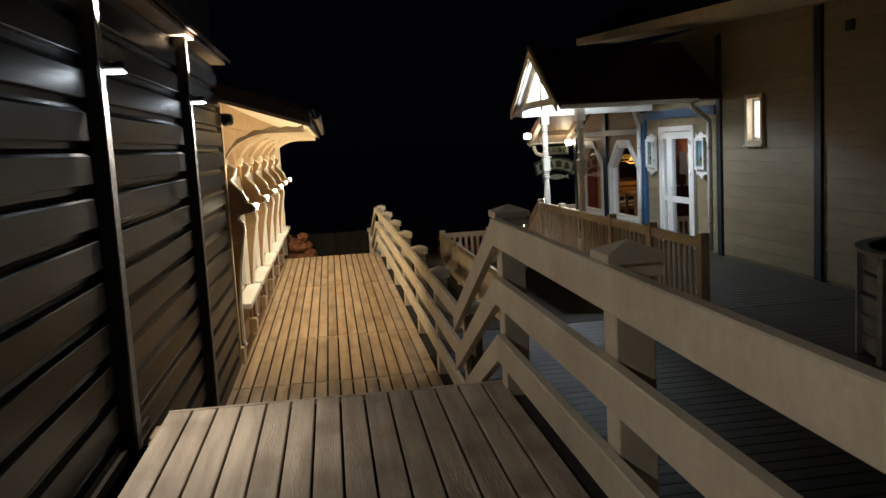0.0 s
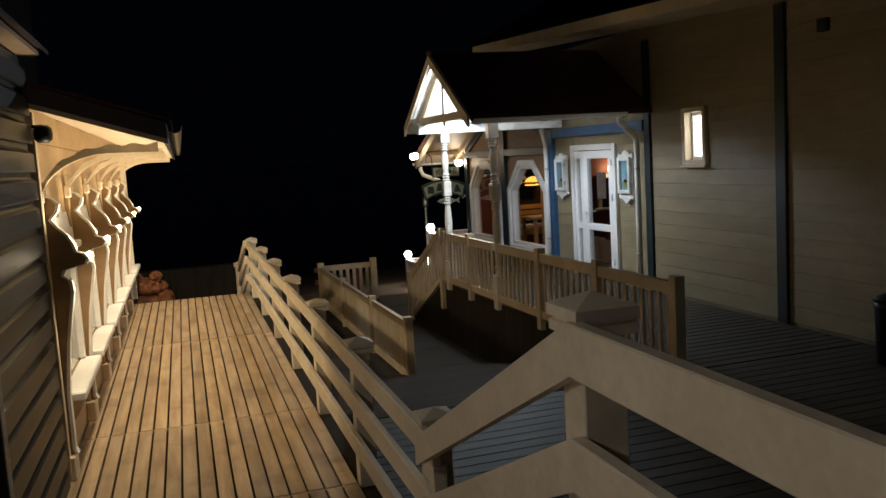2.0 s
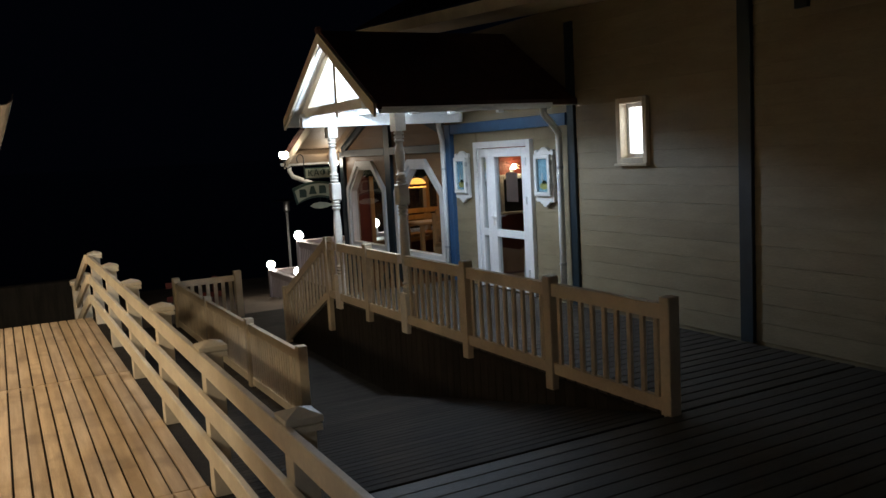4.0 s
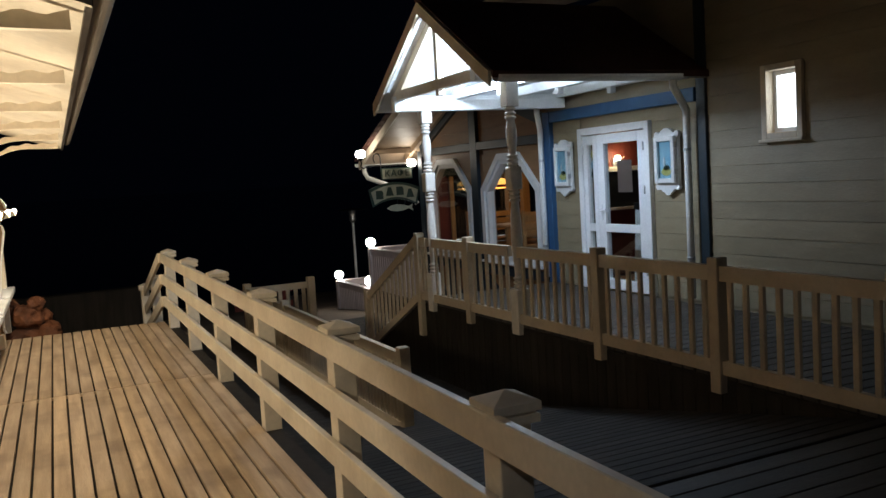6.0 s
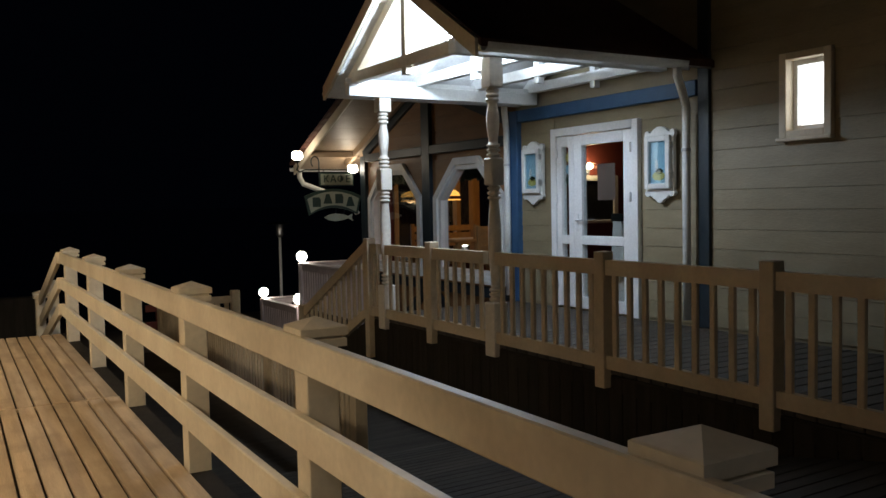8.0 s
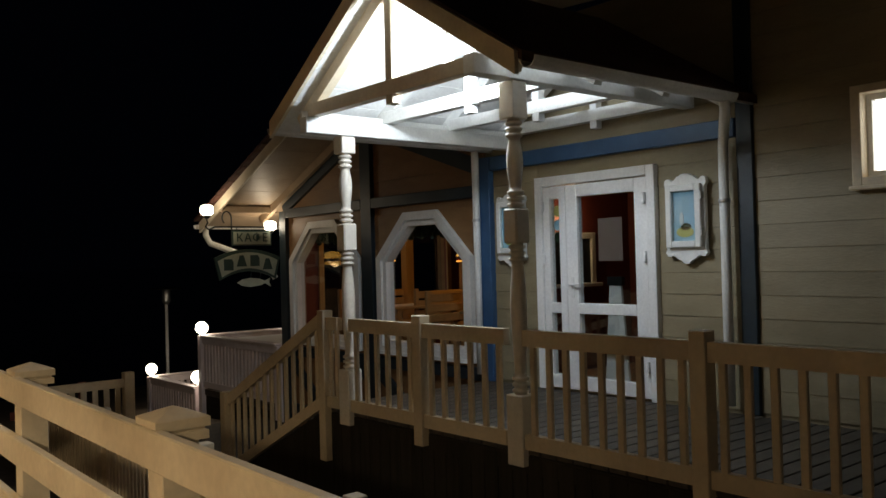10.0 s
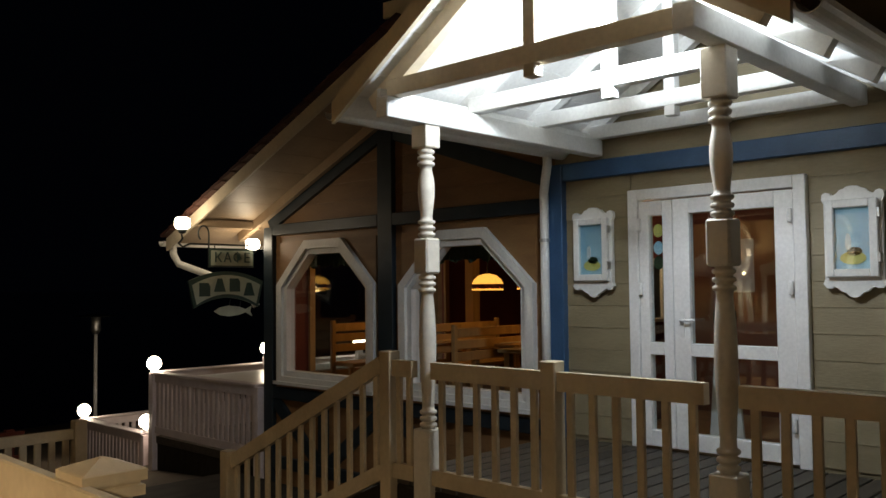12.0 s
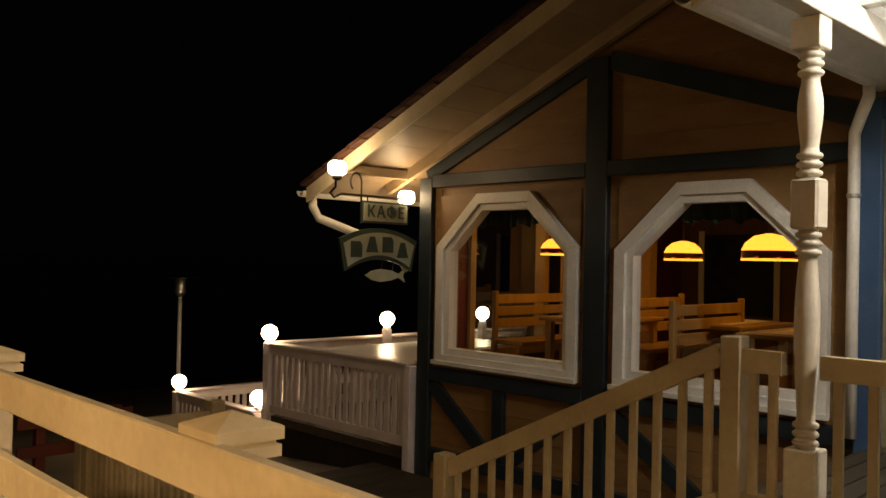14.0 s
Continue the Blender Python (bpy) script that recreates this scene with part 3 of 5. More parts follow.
for a in PIL:
    lampv = empty("eave_lamp", (-1.14, a, 1.50), "small warm bulb lamp on the carved pilaster", "lamp", "eave lamps")
    part("holder", lathe([(0.014, 0.0), (0.018, 0.006), (0.018, 0.03), (0.014, 0.036)], (-1.07, a, 1.475), 12), CREAM, lampv, smooth=True)
    part("bulb", ball((-1.07, a, 1.535), 0.026, 2), EAVEGLOW, lampv, smooth=True).visible_shadow = False
    lo = DECKLINE @ Vector((-1.02, a + 0.01, 1.56))
    spot("eave_lamp_down", lo, lo + Vector((0.12, 0.42, -1)), EAVE_W, WARM, 138, 0.045, 0.5)
    up = DECKLINE @ Vector((-1.02, a + 0.01, 1.50))
    spot("eave_lamp_up", up, up + Vector((0.0, 0.30, 1)), EAVE_W, WARM, 140, 0.045, 0.5)
cam_ob = empty("wall_speaker", (-1.28, V0 - 0.05, 2.42), "small round black speaker under the eave corner", "speaker")
part("body", lathe([(0.035, -0.06), (0.058, -0.04), (0.064, 0.0), (0.058, 0.04), (0.035, 0.06)], (-1.27, V0 - 0.09, 2.42)), IRON, cam_ob, smooth=True)
part("arm", box(-1.34, -1.27, V0 - 0.10, V0 - 0.04, 2.465, 2.485), IRON, cam_ob)


def boulder(place, r, seed):
    bm = ball(place, r, 3)
    for vert in bm.verts:
        d = vert.co - Vector(place)
        q = d / r
        k = 1 + 0.40 * noise.noise(q * 1.5 + Vector((seed, 0, 0))) + 0.16 * noise.noise(q * 4.0 + Vector((0, seed, 0)))
        k = min(k, 1.12)
        vert.co = Vector(place) + Vector((d.x, d.y, d.z * 0.8)) * k
        vert.co.z = max(vert.co.z, -1.2)
    return bm


for k, (u, v, z, r) in enumerate(((-1.15, 18.72, -0.40, 0.34), (-0.85, 18.70, -0.22, 0.18), (-1.10, 18.68, 0.02, 0.21), (-0.92, 18.82, 0.0, 0.14), (-1.36, 18.8, 0.16, 0.17), (-0.75, 19.2, -0.65, 0.36), (-0.98, 18.62, 0.20, 0.12))):
    single("boulder", boulder((u, v, z), r, k * 3.1), STONE, "rough orange-brown boulder piled beside the beach steps", "rock", "boulders")
single("low_wall", box(-6, 0.85, 22.3, 22.6, -1.6, -0.10), SKIRT, "low red-brown wall at the top of the beach", "wall", kind="structure", bevel=0.02)
FRAME[0] = Matrix.Identity(4)

# ---- right side: decks and sunken path ----
PD = 0.05
FX = 3.89
porch_deck = empty("porch_deck", (5, 12, PD), "wooden porch deck in front of the entrance", "deck", kind="structure")
part("joist_frame", box(FX + 0.02, 6.0, 8.7, 15.6, PD - 0.16, PD - 0.034), SKIRT, porch_deck)
front_deck = empty("front_deck", (3, 4, PD), "dark wooden deck beside the railing", "deck", kind="structure")
part("joist_frame", box(0.86, 6.0, -4.0, 8.68, PD - 0.16, PD - 0.034), SKIRT, front_deck)
ramp = empty("sunken_path", (2.5, 11, -0.9), "dark plank path sloping down between the decks", "path", kind="structure")
SL = -0.95 / 4.8
skirt = empty("porch_skirt", (FX, 12, -0.9), "dark brown vertical boards below the porch fence", "wall", kind="structure")
part("backing", box(FX + 0.045, FX + 0.07, 8.72, 15.6, -1.05, PD - 0.17), SKIRT, skirt)
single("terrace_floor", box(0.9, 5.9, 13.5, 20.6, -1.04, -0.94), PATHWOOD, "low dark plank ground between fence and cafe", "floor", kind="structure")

# ---- cafe facade ----
WX = 6.03
BASEZ = -1.05
facade = empty("wall_east", (WX, 12, 0), "cafe facade with pale yellow lapped boards", "wall", kind="structure")
OPEN = [(13.405, 14.848, PD, 2.14), (11.24, 11.66, 1.84, 2.48), (7.31, 7.85, 1.79, 2.50)]
BAYOPEN = [(18.03, 19.74, 0.26, 1.90), (15.88, 17.60, 0.26, 1.90)]


def wall_with(x0, x1, y0, y1, z0, z1, holes):
    """Wall panels round rectangular openings."""
    out, y = bmesh.new(), y0
    for a, b, lo, hi in sorted(holes):
        if a > y:
            bx(out, x0, x1, y, a, z0, z1)
        if lo > z0:
            bx(out, x0, x1, a, b, z0, lo)
        if hi < z1:
            bx(out, x0, x1, a, b, hi, z1)
        y = b
    if y < y1:
        bx(out, x0, x1, y, y1, z0, z1)
    return out


part("core", wall_with(WX + 0.02, WX + 0.2, 5.0, 15.62, BASEZ, 3.7, OPEN), SIDING, facade)
part("core", wall_with(WX + 0.02, WX + 0.2, 15.62, 20.0, BASEZ, 2.2, BAYOPEN), OCHRE, facade)
part("core", prism([(15.62, 2.2), (20.0, 2.2), (16.8, 3.68), (15.62, 3.68)], 0.18, Matrix(((0, 1, 0, WX + 0.02), (1, 0, 0, 0), (0, 0, 1, 0), (0, 0, 0, 1)))), OCHRE, facade)
EW = (6.55, 8.95, 0.30, 1.84)
for x0, x1, z0, z1 in ((WX + 0.2, EW[0], BASEZ, 2.2), (EW[1], 11.0, BASEZ, 2.2), (EW[0], EW[1], BASEZ, EW[2]), (EW[0], EW[1], EW[3], 2.2)):
    part("end_wall", box(x0, x1, 19.82, 20.0, z0, z1), OCHRE, facade)


def siding(y0, y1, z0, z1, pitch, mat, holes, slant=None):
    z = z0
    while z < z1 - 0.02:
        top = min(z + pitch, z1)
        cuts = [(y0, y1)]
        for a, b, lo, hi in holes:
            if lo < top - 0.02 and hi > z + 0.02:
                nxt = []
                for p, q in cuts:
                    if b <= p or a >= q:
                        nxt.append((p, q))
                    else:
                        nxt += [s for s in ((p, a), (b, q)) if s[1] - s[0] > 0.02]
                cuts = nxt
        if slant:
            cuts = [(max(p, slant(z)[0]), min(q, slant(z)[1])) for p, q in cuts]
        for p, q in cuts:
            if q - p > 0.03:
                piece("siding_board", ("sid", round(q - p, 2), round(top - z, 3), mat.name), lap(q - p, top - z), mat, facade, Matrix.Translation((WX + 0.02, (p + q) / 2, z)))
        z += pitch


def lap(length, tall):
    def make():
        return prism([(0, 0), (-0.010, 0.0), (-0.012, 0.005), (-0.006, tall - 0.001), (0, tall - 0.001)], length, Matrix.Translation((0, -length / 2, 0)))
    return make


def trim(y0, y1, z0, z1, proud=0.03, mat=None, name="timber"):
    return part(name, box(WX - proud, WX + 0.02, y0, y1, z0, z1), mat or TEAL, timber, bevel=0.006)


timber = empty("timber_frame", (WX, 15, 0), "dark blue timber frame boards on the cafe facade", "trim", kind="structure")
for y, w, z1 in ((7.95, 0.14, 3.5), (9.87, 0.16, 3.5)):
    trim(y - w / 2, y + w / 2, PD, z1)
trim(12.48, 12.62, PD, 3.5, 0.025)
trim(12.621, 15.50, 2.28, 2.43, 0.05, BLUE)
trim(15.50, 15.66, -0.9, 2.43, 0.06, BLUE)
# half-timbered bay
trim(19.86, 20.04, BASEZ, 2.12, 0.05)
trim(17.70, 17.93, -0.8, 3.05, 0.05)
trim(15.661, 17.699, 2.02, 2.15, 0.05)
trim(17.931, 19.859, 2.02, 2.15, 0.05)
trim(15.661, 17.699, 0.03, 0.17, 0.05)
trim(17.931, 19.859, 0.03, 0.17, 0.05)
trim(15.661, 17.699, -0.80, -0.66, 0.05)
trim(17.931, 19.859, -0.80, -0.66, 0.05)
trim(18.84, 18.98, -0.659, 0.029, 0.045)


def brace(a, b, wide=0.15):
    part("brace", beam((WX - 0.012, *a), (WX - 0.012, *b), 0.05, wide), TEAL, timber)


brace((19.95, 2.16), (17.93, 3.02), 0.17)
brace((17.70, 3.02), (15.66, 2.33), 0.17)
brace((19.84, 0.0), (18.99, -0.66))
brace((17.95, 0.0), (18.83, -0.66))
brace((17.68, 0.0), (16.7, -0.66))

# windows of the bay: octagon-shouldered white surrounds
def bay_window(y0, y1, z0, z1, cut):
    win = empty("bay_window", (WX, (y0 + y1) / 2, z0), "large white-framed window with cut upper corners", "window", "bay windows")
    def outline(d):
        return [(y0 + d, z0 + d), (y1 - d, z0 + d), (y1 - d, z1 - cut[1] - d * 0.3), (y1 - cut[0] - d * 0.3, z1 - d), (y0 + cut[0] + d * 0.3, z1 - d), (y0 + d, z1 - cut[1] - d * 0.3)]
    for d0, d1, xa, xb, nm in ((0.0, 0.10, WX - 0.055, WX + 0.03, "surround"), (0.10, 0.165, WX - 0.02, WX + 0.10, "window_frame")):
        A, B = outline(d0), outline(d1)
        for i in range(6):
            j = (i + 1) % 6
            bm = bmesh.new()
            q = [bm.verts.new((xa, *p)) for p in (A[i], A[j], B[j], B[i])] + [bm.verts.new((xb, *p)) for p in (A[i], A[j], B[j], B[i])]
            for f in ((0, 1, 2, 3), (7, 6, 5, 4), (0, 4, 5, 1), (1, 5, 6, 2), (2, 6, 7, 3), (3, 7, 4, 0)):
                bm.faces.new([q[k] for k in f])
            part(nm, bm, WHITE, win)
    for s, e in ((y0 - 0.001, y0 + cut[0]), (y1 - cut[0], y1 + 0.001)):
        bm = bmesh.new()
        corner = (s, z1) if s < y0 else (e, z1)
        tri = [corner, (corner[0], z1 - cut[1]), ((y0 + cut[0]) if s < y0 else (y1 - cut[0]), z1)]
        a = [bm.verts.new((WX + 0.0, *p)) for p in tri]
        b = [bm.verts.new((WX + 0.2, *p)) for p in tri]
        bm.faces.new(a)
        bm.faces.new(b[::-1])
        for i in range(3):
            bm.faces.new((a[i], b[i], b[(i + 1) % 3], a[(i + 1) % 3]))
        part("corner_infill", bm, OCHRE, win)
    pane = outline(0.15)
    bm = bmesh.new()
    bm.faces.new([bm.verts.new((WX + 0.05, *p)) for p in pane])
    part("pane", bm, GLASS, win).visible_shadow = False
    part("window_sill", box(WX - 0.09, WX - 0.056, y0 - 0.02, y1 + 0.02, z0 + 0.0, z0 + 0.04), WHITE, win)
    return win


bay_window(18.00, 19.77, 0.21, 1.93, (0.55, 0.52))
bay_window(15.84, 17.61, 0.21, 1.93, (0.58, 0.54))


def small_window(y0, y1, z0, z1, lit):
    win = empty("small_window", (WX, (y0 + y1) / 2, z0), "small white-framed window lit from inside", "window", "small windows")
    for a, b, c, d in ((y0, y0 + 0.07, z0, z1), (y1 - 0.07, y1, z0, z1), (y0 + 0.0701, y1 - 0.0701, z0, z0 + 0.06), (y0 + 0.0701, y1 - 0.0701, z1 - 0.06, z1)):
        part("surround", box(WX - 0.035, WX + 0.09, a, b, c, d), CREAM, win, bevel=0.005)
    for a, b, c, d in ((y0 + 0.071, y0 + 0.11, z0 + 0.061, z1 - 0.061), (y1 - 0.11, y1 - 0.071, z0 + 0.061, z1 - 0.061), (y0 + 0.1101, y1 - 0.1101, z0 + 0.061, z0 + 0.105), (y0 + 0.1101, y1 - 0.1101, z1 - 0.105, z1 - 0.061)):
        part("window_frame", box(WX + 0.07, WX + 0.13, a, b, c, d), PLASTIC, win)
    part("window_sill", box(WX - 0.065, WX + 0.0, y0 - 0.015, y1 + 0.015, z0 - 0.03, z0 - 0.001), CREAM, win, bevel=0.006)
    part("pane", box(WX + 0.131, WX + 0.14, y0 + 0.075, y1 - 0.075, z0 + 0.075, z1 - 0.075), lit, win)


small_window(11.20, 11.70, 1.80, 2.52, LITROOM)
LITDIM = glowing("dim_lit_pane", (0.80, 0.85, 0.55), 0.35)
small_window(7.28, 7.88, 1.76, 2.53, LITDIM)
single("vent", box(WX - 0.03, WX + 0.02, 9.17, 9.31, 3.11, 3.24), IRON, "small dark vent grille high on the wall", "vent", bevel=0.006)

# entrance door
door = empty("door_1", (WX, 14.12, PD), "white glazed double entrance door with a narrow side leaf", "door", kind="structure")
DY0, DY1, DZ0, DZ1 = 13.405, 14.848, PD, 2.14


def bar(y0, y1, z0, z1, x0=WX - 0.03, x1=WX + 0.05, mat=None, parent=None, name="frame"):
    return part(name, box(x0, x1, y0, y1, z0, z1), mat or PLASTIC, parent or door, bevel=0.005)


bar(DY0, DY0 + 0.09, DZ0, DZ1, WX - 0.05)
bar(DY1 - 0.09, DY1, DZ0, DZ1, WX - 0.05)
bar(DY0 + 0.0901, DY1 - 0.0901, DZ1 - 0.09, DZ1, WX - 0.05)


def leaf(y0, y1):
    lf = empty_child("leaf", door, (WX, y0, DZ0))
    s = 0.14 if y1 - y0 > 0.5 else 0.085
    for a, b, c, d in ((y0, y0 + s, DZ0 + 0.02, 2.04), (y1 - s, y1, DZ0 + 0.02, 2.04), (y0 + s, y1 - s, DZ0 + 0.02, DZ0 + 0.15), (y0 + s, y1 - s, 0.80, 0.90), (y0 + s, y1 - s, 1.92, 2.04)):
        bar(a, b, c, d, parent=lf, name="stile")
    for c, d in ((DZ0 + 0.15, 0.80), (0.90, 1.92)):
        part("pane", box(WX + 0.005, WX + 0.012, y0 + s, y1 - s, c, d), GLASS, lf).visible_shadow = False
    return lf


def empty_child(name, parent, place):
    ob = new(name)
    ob.parent = parent
    ob.location = Vector(place) - place_of(parent)
    return ob


leaf(13.50, 14.455)
leaf(14.46, 14.755)
for y, z in ((13.52, 1.80), (13.52, 1.28), (13.52, 0.3), (14.74, 1.80), (14.74, 1.28), (14.74, 0.3)):
    part("hinge", lathe([(0.016, 0.0), (0.018, 0.01), (0.018, 0.09), (0.016, 0.1)], (WX - 0.05, y, z), 10), PLASTIC, door, smooth=True)
part("door_handle", tube([(WX - 0.03, 14.38, 1.08), (WX - 0.075, 14.38, 1.08), (WX - 0.078, 14.35, 1.08), (WX - 0.075, 14.26, 1.085)], 0.011), PLASTIC, door, smooth=True)
part("handle_plate", box(WX - 0.042, WX - 0.031, 14.365, 14.398, 0.95, 1.15), PLASTIC, door)
single("paper_notice", box(WX + 0.02, WX + 0.024, 13.82, 14.10, 1.30, 1.70), THINPAPER, "pale paper notice taped inside the door glass", "notice")
sticker = empty("stickers", (WX + 0.02, 14.5, 1.5), "round coloured stickers on the narrow door glass", "sticker")
for z, m in ((1.80, SANDYELLOW), (1.66, SKYBLUE), (1.54, LEAF)):
    part("disc", prism([(0.045 * math.cos(i * math.pi / 8), z + 0.055 * math.sin(i * math.pi / 8)) for i in range(16)], 0.003, Matrix(((0, 1, 0, WX + 0.018), (1, 0, 0, 14.607), (0, 0, 1, 0), (0, 0, 0, 1)))), m, sticker)


def display_case(yc):
    case = empty("display_case", (WX, yc, 1.3), "white carved wall case with a beach picture behind glass", "display case", "display cases")
    mt = Matrix(((0, 1, 0, WX - 0.055), (1, 0, 0, yc), (0, 0, 1, 0), (0, 0, 0, 1)))
    crown = [(0.0, 0.085), (0.035, 0.082), (0.055, 0.068), (0.08, 0.062), (0.095, 0.045), (0.12, 0.028), (0.14, 0.026), (0.15, 0.042), (0.175, 0.05), (0.20, 0.036), (0.205, 0.0), (0.19, -0.03)]
    apron = [(0.0, -0.125), (0.03, -0.118), (0.055, -0.092), (0.085, -0.082), (0.11, -0.06), (0.135, -0.05), (0.15, -0.062), (0.18, -0.06), (0.205, -0.03), (0.19, 0.0)]
    top = [(-x, 1.94 + z) for x, z in crown[::-1]] + [(x, 1.94 + z) for x, z in crown[1:]]
    low = [(-x, 1.385 + z) for x, z in apron[::-1]] + [(x, 1.385 + z) for x, z in apron[1:]]
    part("backboard", prism(low + top[::-1], 0.04, mt), WHITE, case)
    for a, b, c, d in ((-0.17, -0.115, 1.40, 1.93), (0.115, 0.17, 1.40, 1.93), (-0.115, 0.115, 1.40, 1.455), (-0.115, 0.115, 1.875, 1.93)):
        part("frame", box(WX - 0.10, WX - 0.056, yc + a, yc + b, c, d), WHITE, case, bevel=0.006)
    part("picture", box(WX - 0.062, WX - 0.0565, yc - 0.115, yc + 0.115, 1.455, 1.875), SKYBLUE, case, "blue sky picture")
    for (py, pz, a, b, mt2, nm) in ((0.0, 1.53, 0.085, 0.045, SANDYELLOW, "plate"), (-0.01, 1.575, 0.05, 0.03, LEAF, "fruit"), (0.03, 1.64, 0.02, 0.06, PLASTIC, "cup")):
        ell = [(py + a * math.cos(i * math.pi / 8), pz + b * math.sin(i * math.pi / 8)) for i in range(16)]
        part(nm, prism(ell, 0.004, Matrix(((0, 1, 0, WX - 0.068), (1, 0, 0, yc), (0, 0, 1, 0), (0, 0, 0, 1)))), mt2, case)
    part("pane", box(WX - 0.086, WX - 0.083, yc - 0.115, yc + 0.115, 1.455, 1.875), GLASS, case).visible_shadow = False
    for z in (1.50, 1.80):
        part("hinge", box(WX - 0.106, WX - 0.06, yc - 0.185, yc - 0.171, z, z + 0.06), STEEL, case)


display_case(15.19)
display_case(13.09)

# ---- porch roof ----
RY, RZ, EY0, EY1, EZ, GX = 13.98, 3.46, 12.47, 15.47, 2.51, 3.42
porch = empty("porch_roof", (4.7, RY, 2.5), "gabled porch roof with white boarded underside", "roof", kind="structure")
for e in (EY0, EY1):
    s = 1 if e > RY else -1
    under = [(e, EZ), (RY, RZ), (RY, RZ + 0.022), (e, EZ + 0.022)]
    XY = Matrix(((0, 1, 0, GX + 0.03), (1, 0, 0, 0), (0, 0, 1, 0), (0, 0, 0, 1)))
    for k in range(9):
        a, b = k / 9, (k + 1) / 9 - 0.004
        seg = [(e + (RY - e) * a, EZ + (RZ - EZ) * a), (e + (RY - e) * b, EZ + (RZ - EZ) * b), (e + (RY - e) * b, EZ + (RZ - EZ) * b + 0.02), (e + (RY - e) * a, EZ + (RZ - EZ) * a + 0.02)]
        part("soffit_board", prism(seg, WX - GX - 0.03, XY), WHITE, porch)
    part("tile_layer", prism([(e - s * -0.03, EZ + 0.01), (RY, RZ + 0.03), (RY, RZ + 0.10), (e - s * -0.03, EZ + 0.075)], WX - GX + 0.02, Matrix(((0, 1, 0, GX - 0.01), (1, 0, 0, 0), (0, 0, 1, 0), (0, 0, 0, 1)))), TILE, porch)
    part("barge_board", prism([(e, EZ - 0.07), (RY, RZ - 0.06), (RY, RZ + 0.07), (e, EZ + 0.075)], 0.03, Matrix(((0, 1, 0, GX - 0.045), (1, 0, 0, 0), (0, 0, 1, 0), (0, 0, 0, 1)))), CREAM, porch, bevel=0.004)
    part("gutter", prism([(e + s * 0.06 + x, EZ + 0.03 + z) for x, z in ring], WX - GX - (0.42 if s < 0 else 0.0), Matrix(((0, 1, 0, GX + 0.0), (1, 0, 0, 0), (0, 0, 1, 0), (0, 0, 0, 1)))), WHITE, porch)
part("finial", ball((GX - 0.02, RY, RZ + 0.10), 0.05, 2), TILE, porch)


def truss(x, front):
    t = empty("truss", (x, RY, 2.5), "white timber roof truss with a short king post", "truss", "porch trusses")
    mat = CREAM if front else WHITE
    part("tie_beam", box(x - 0.045, x + 0.045, 13.077, 15.13, 2.59, 2.70), mat, t, bevel=0.005)
    part("king_post", box(x - 0.04, x + 0.04, RY - 0.04, RY + 0.04, 2.52, RZ - 0.10), mat, t, bevel=0.005)
    for e, s in ((EY0 + 0.18, -1), (EY1 - 0.18, 1)):
        part("rafter", beam((x, e, EZ + 0.06), (x, RY + s * 0.03, RZ - 0.07), 0.08, 0.11), mat, t)


for k, x in enumerate((3.60, 4.38, 5.16, 5.92)):
    truss(x, k == 0)
for y, lift in ((13.02, 0.11), (15.12, 0.0)):
    single("side_beam", box(3.50, WX - 0.06, y - 0.055, y + 0.055, 2.45 + lift, 2.585 + lift), WHITE, "white timber beam along the porch side", "beam", "porch side beams", bevel=0.006)
# Added board that keeps porch lamp light off the bay.
single("side_infill", box(3.50, WX - 0.06, 15.134, 15.162, 2.587, 2.64), WHITE, "added white board above the porch side beam, blocking lamp light", "board", "porch infill")
for y, s in ((15.66, 1), (12.69, -1)):
    dp = empty("downpipe", (5.93, y, 0.1), "white downpipe with a swan neck", "downpipe", "downpipes")
    ye, xe, xx = (EY1 + 0.06, 5.81, 5.93) if s > 0 else (EY0 - 0.06, 5.52, 5.93)
    part("pipe", tube([(xe, ye, EZ - 0.03), (xe, ye, EZ - 0.10), ((xe + xx) / 2, (ye + y) / 2, EZ - 0.20), (xx, y, EZ - 0.32), (xx, y, EZ - 0.45), (xx, y, 1.2), (xx, y, 0.12)], 0.04, 12), WHITE, dp, smooth=True)
    for z in (0.55, 1.75):
        part("clip", lathe([(0.045, 0), (0.047, 0.01), (0.047, 0.025), (0.045, 0.03)], (xx, y, z)), STEEL, dp)


def turned_profile(z0, z1):
    """Bead rings at both ends and a vase-shaped swelling between them."""
    prof, beads = [(0.052, z0)], 3
    for k in range(beads):
        c = z0 + 0.025 + 0.042 * k
        prof += [(0.050, c - 0.014), (0.062, c - 0.012), (0.068, c - 0.005), (0.068, c + 0.005), (0.062, c + 0.012), (0.050, c + 0.014)]
    lo, hi = z0 + 0.15, z1 - 0.15
    for i in range(11):
        a = i / 10
        prof.append((0.047 + 0.020 * math.sin(math.pi * a ** 1.25), lo + (hi - lo) * a))
    for k in range(beads):
        c = z1 - 0.025 - 0.042 * (beads - 1 - k)
        prof += [(0.050, c - 0.014), (0.062, c - 0.012), (0.068, c - 0.005), (0.068, c + 0.005), (0.062, c + 0.012), (0.050, c + 0.014)]
    return [(0.87 * r, z) for r, z in prof + [(0.052, z1)]]


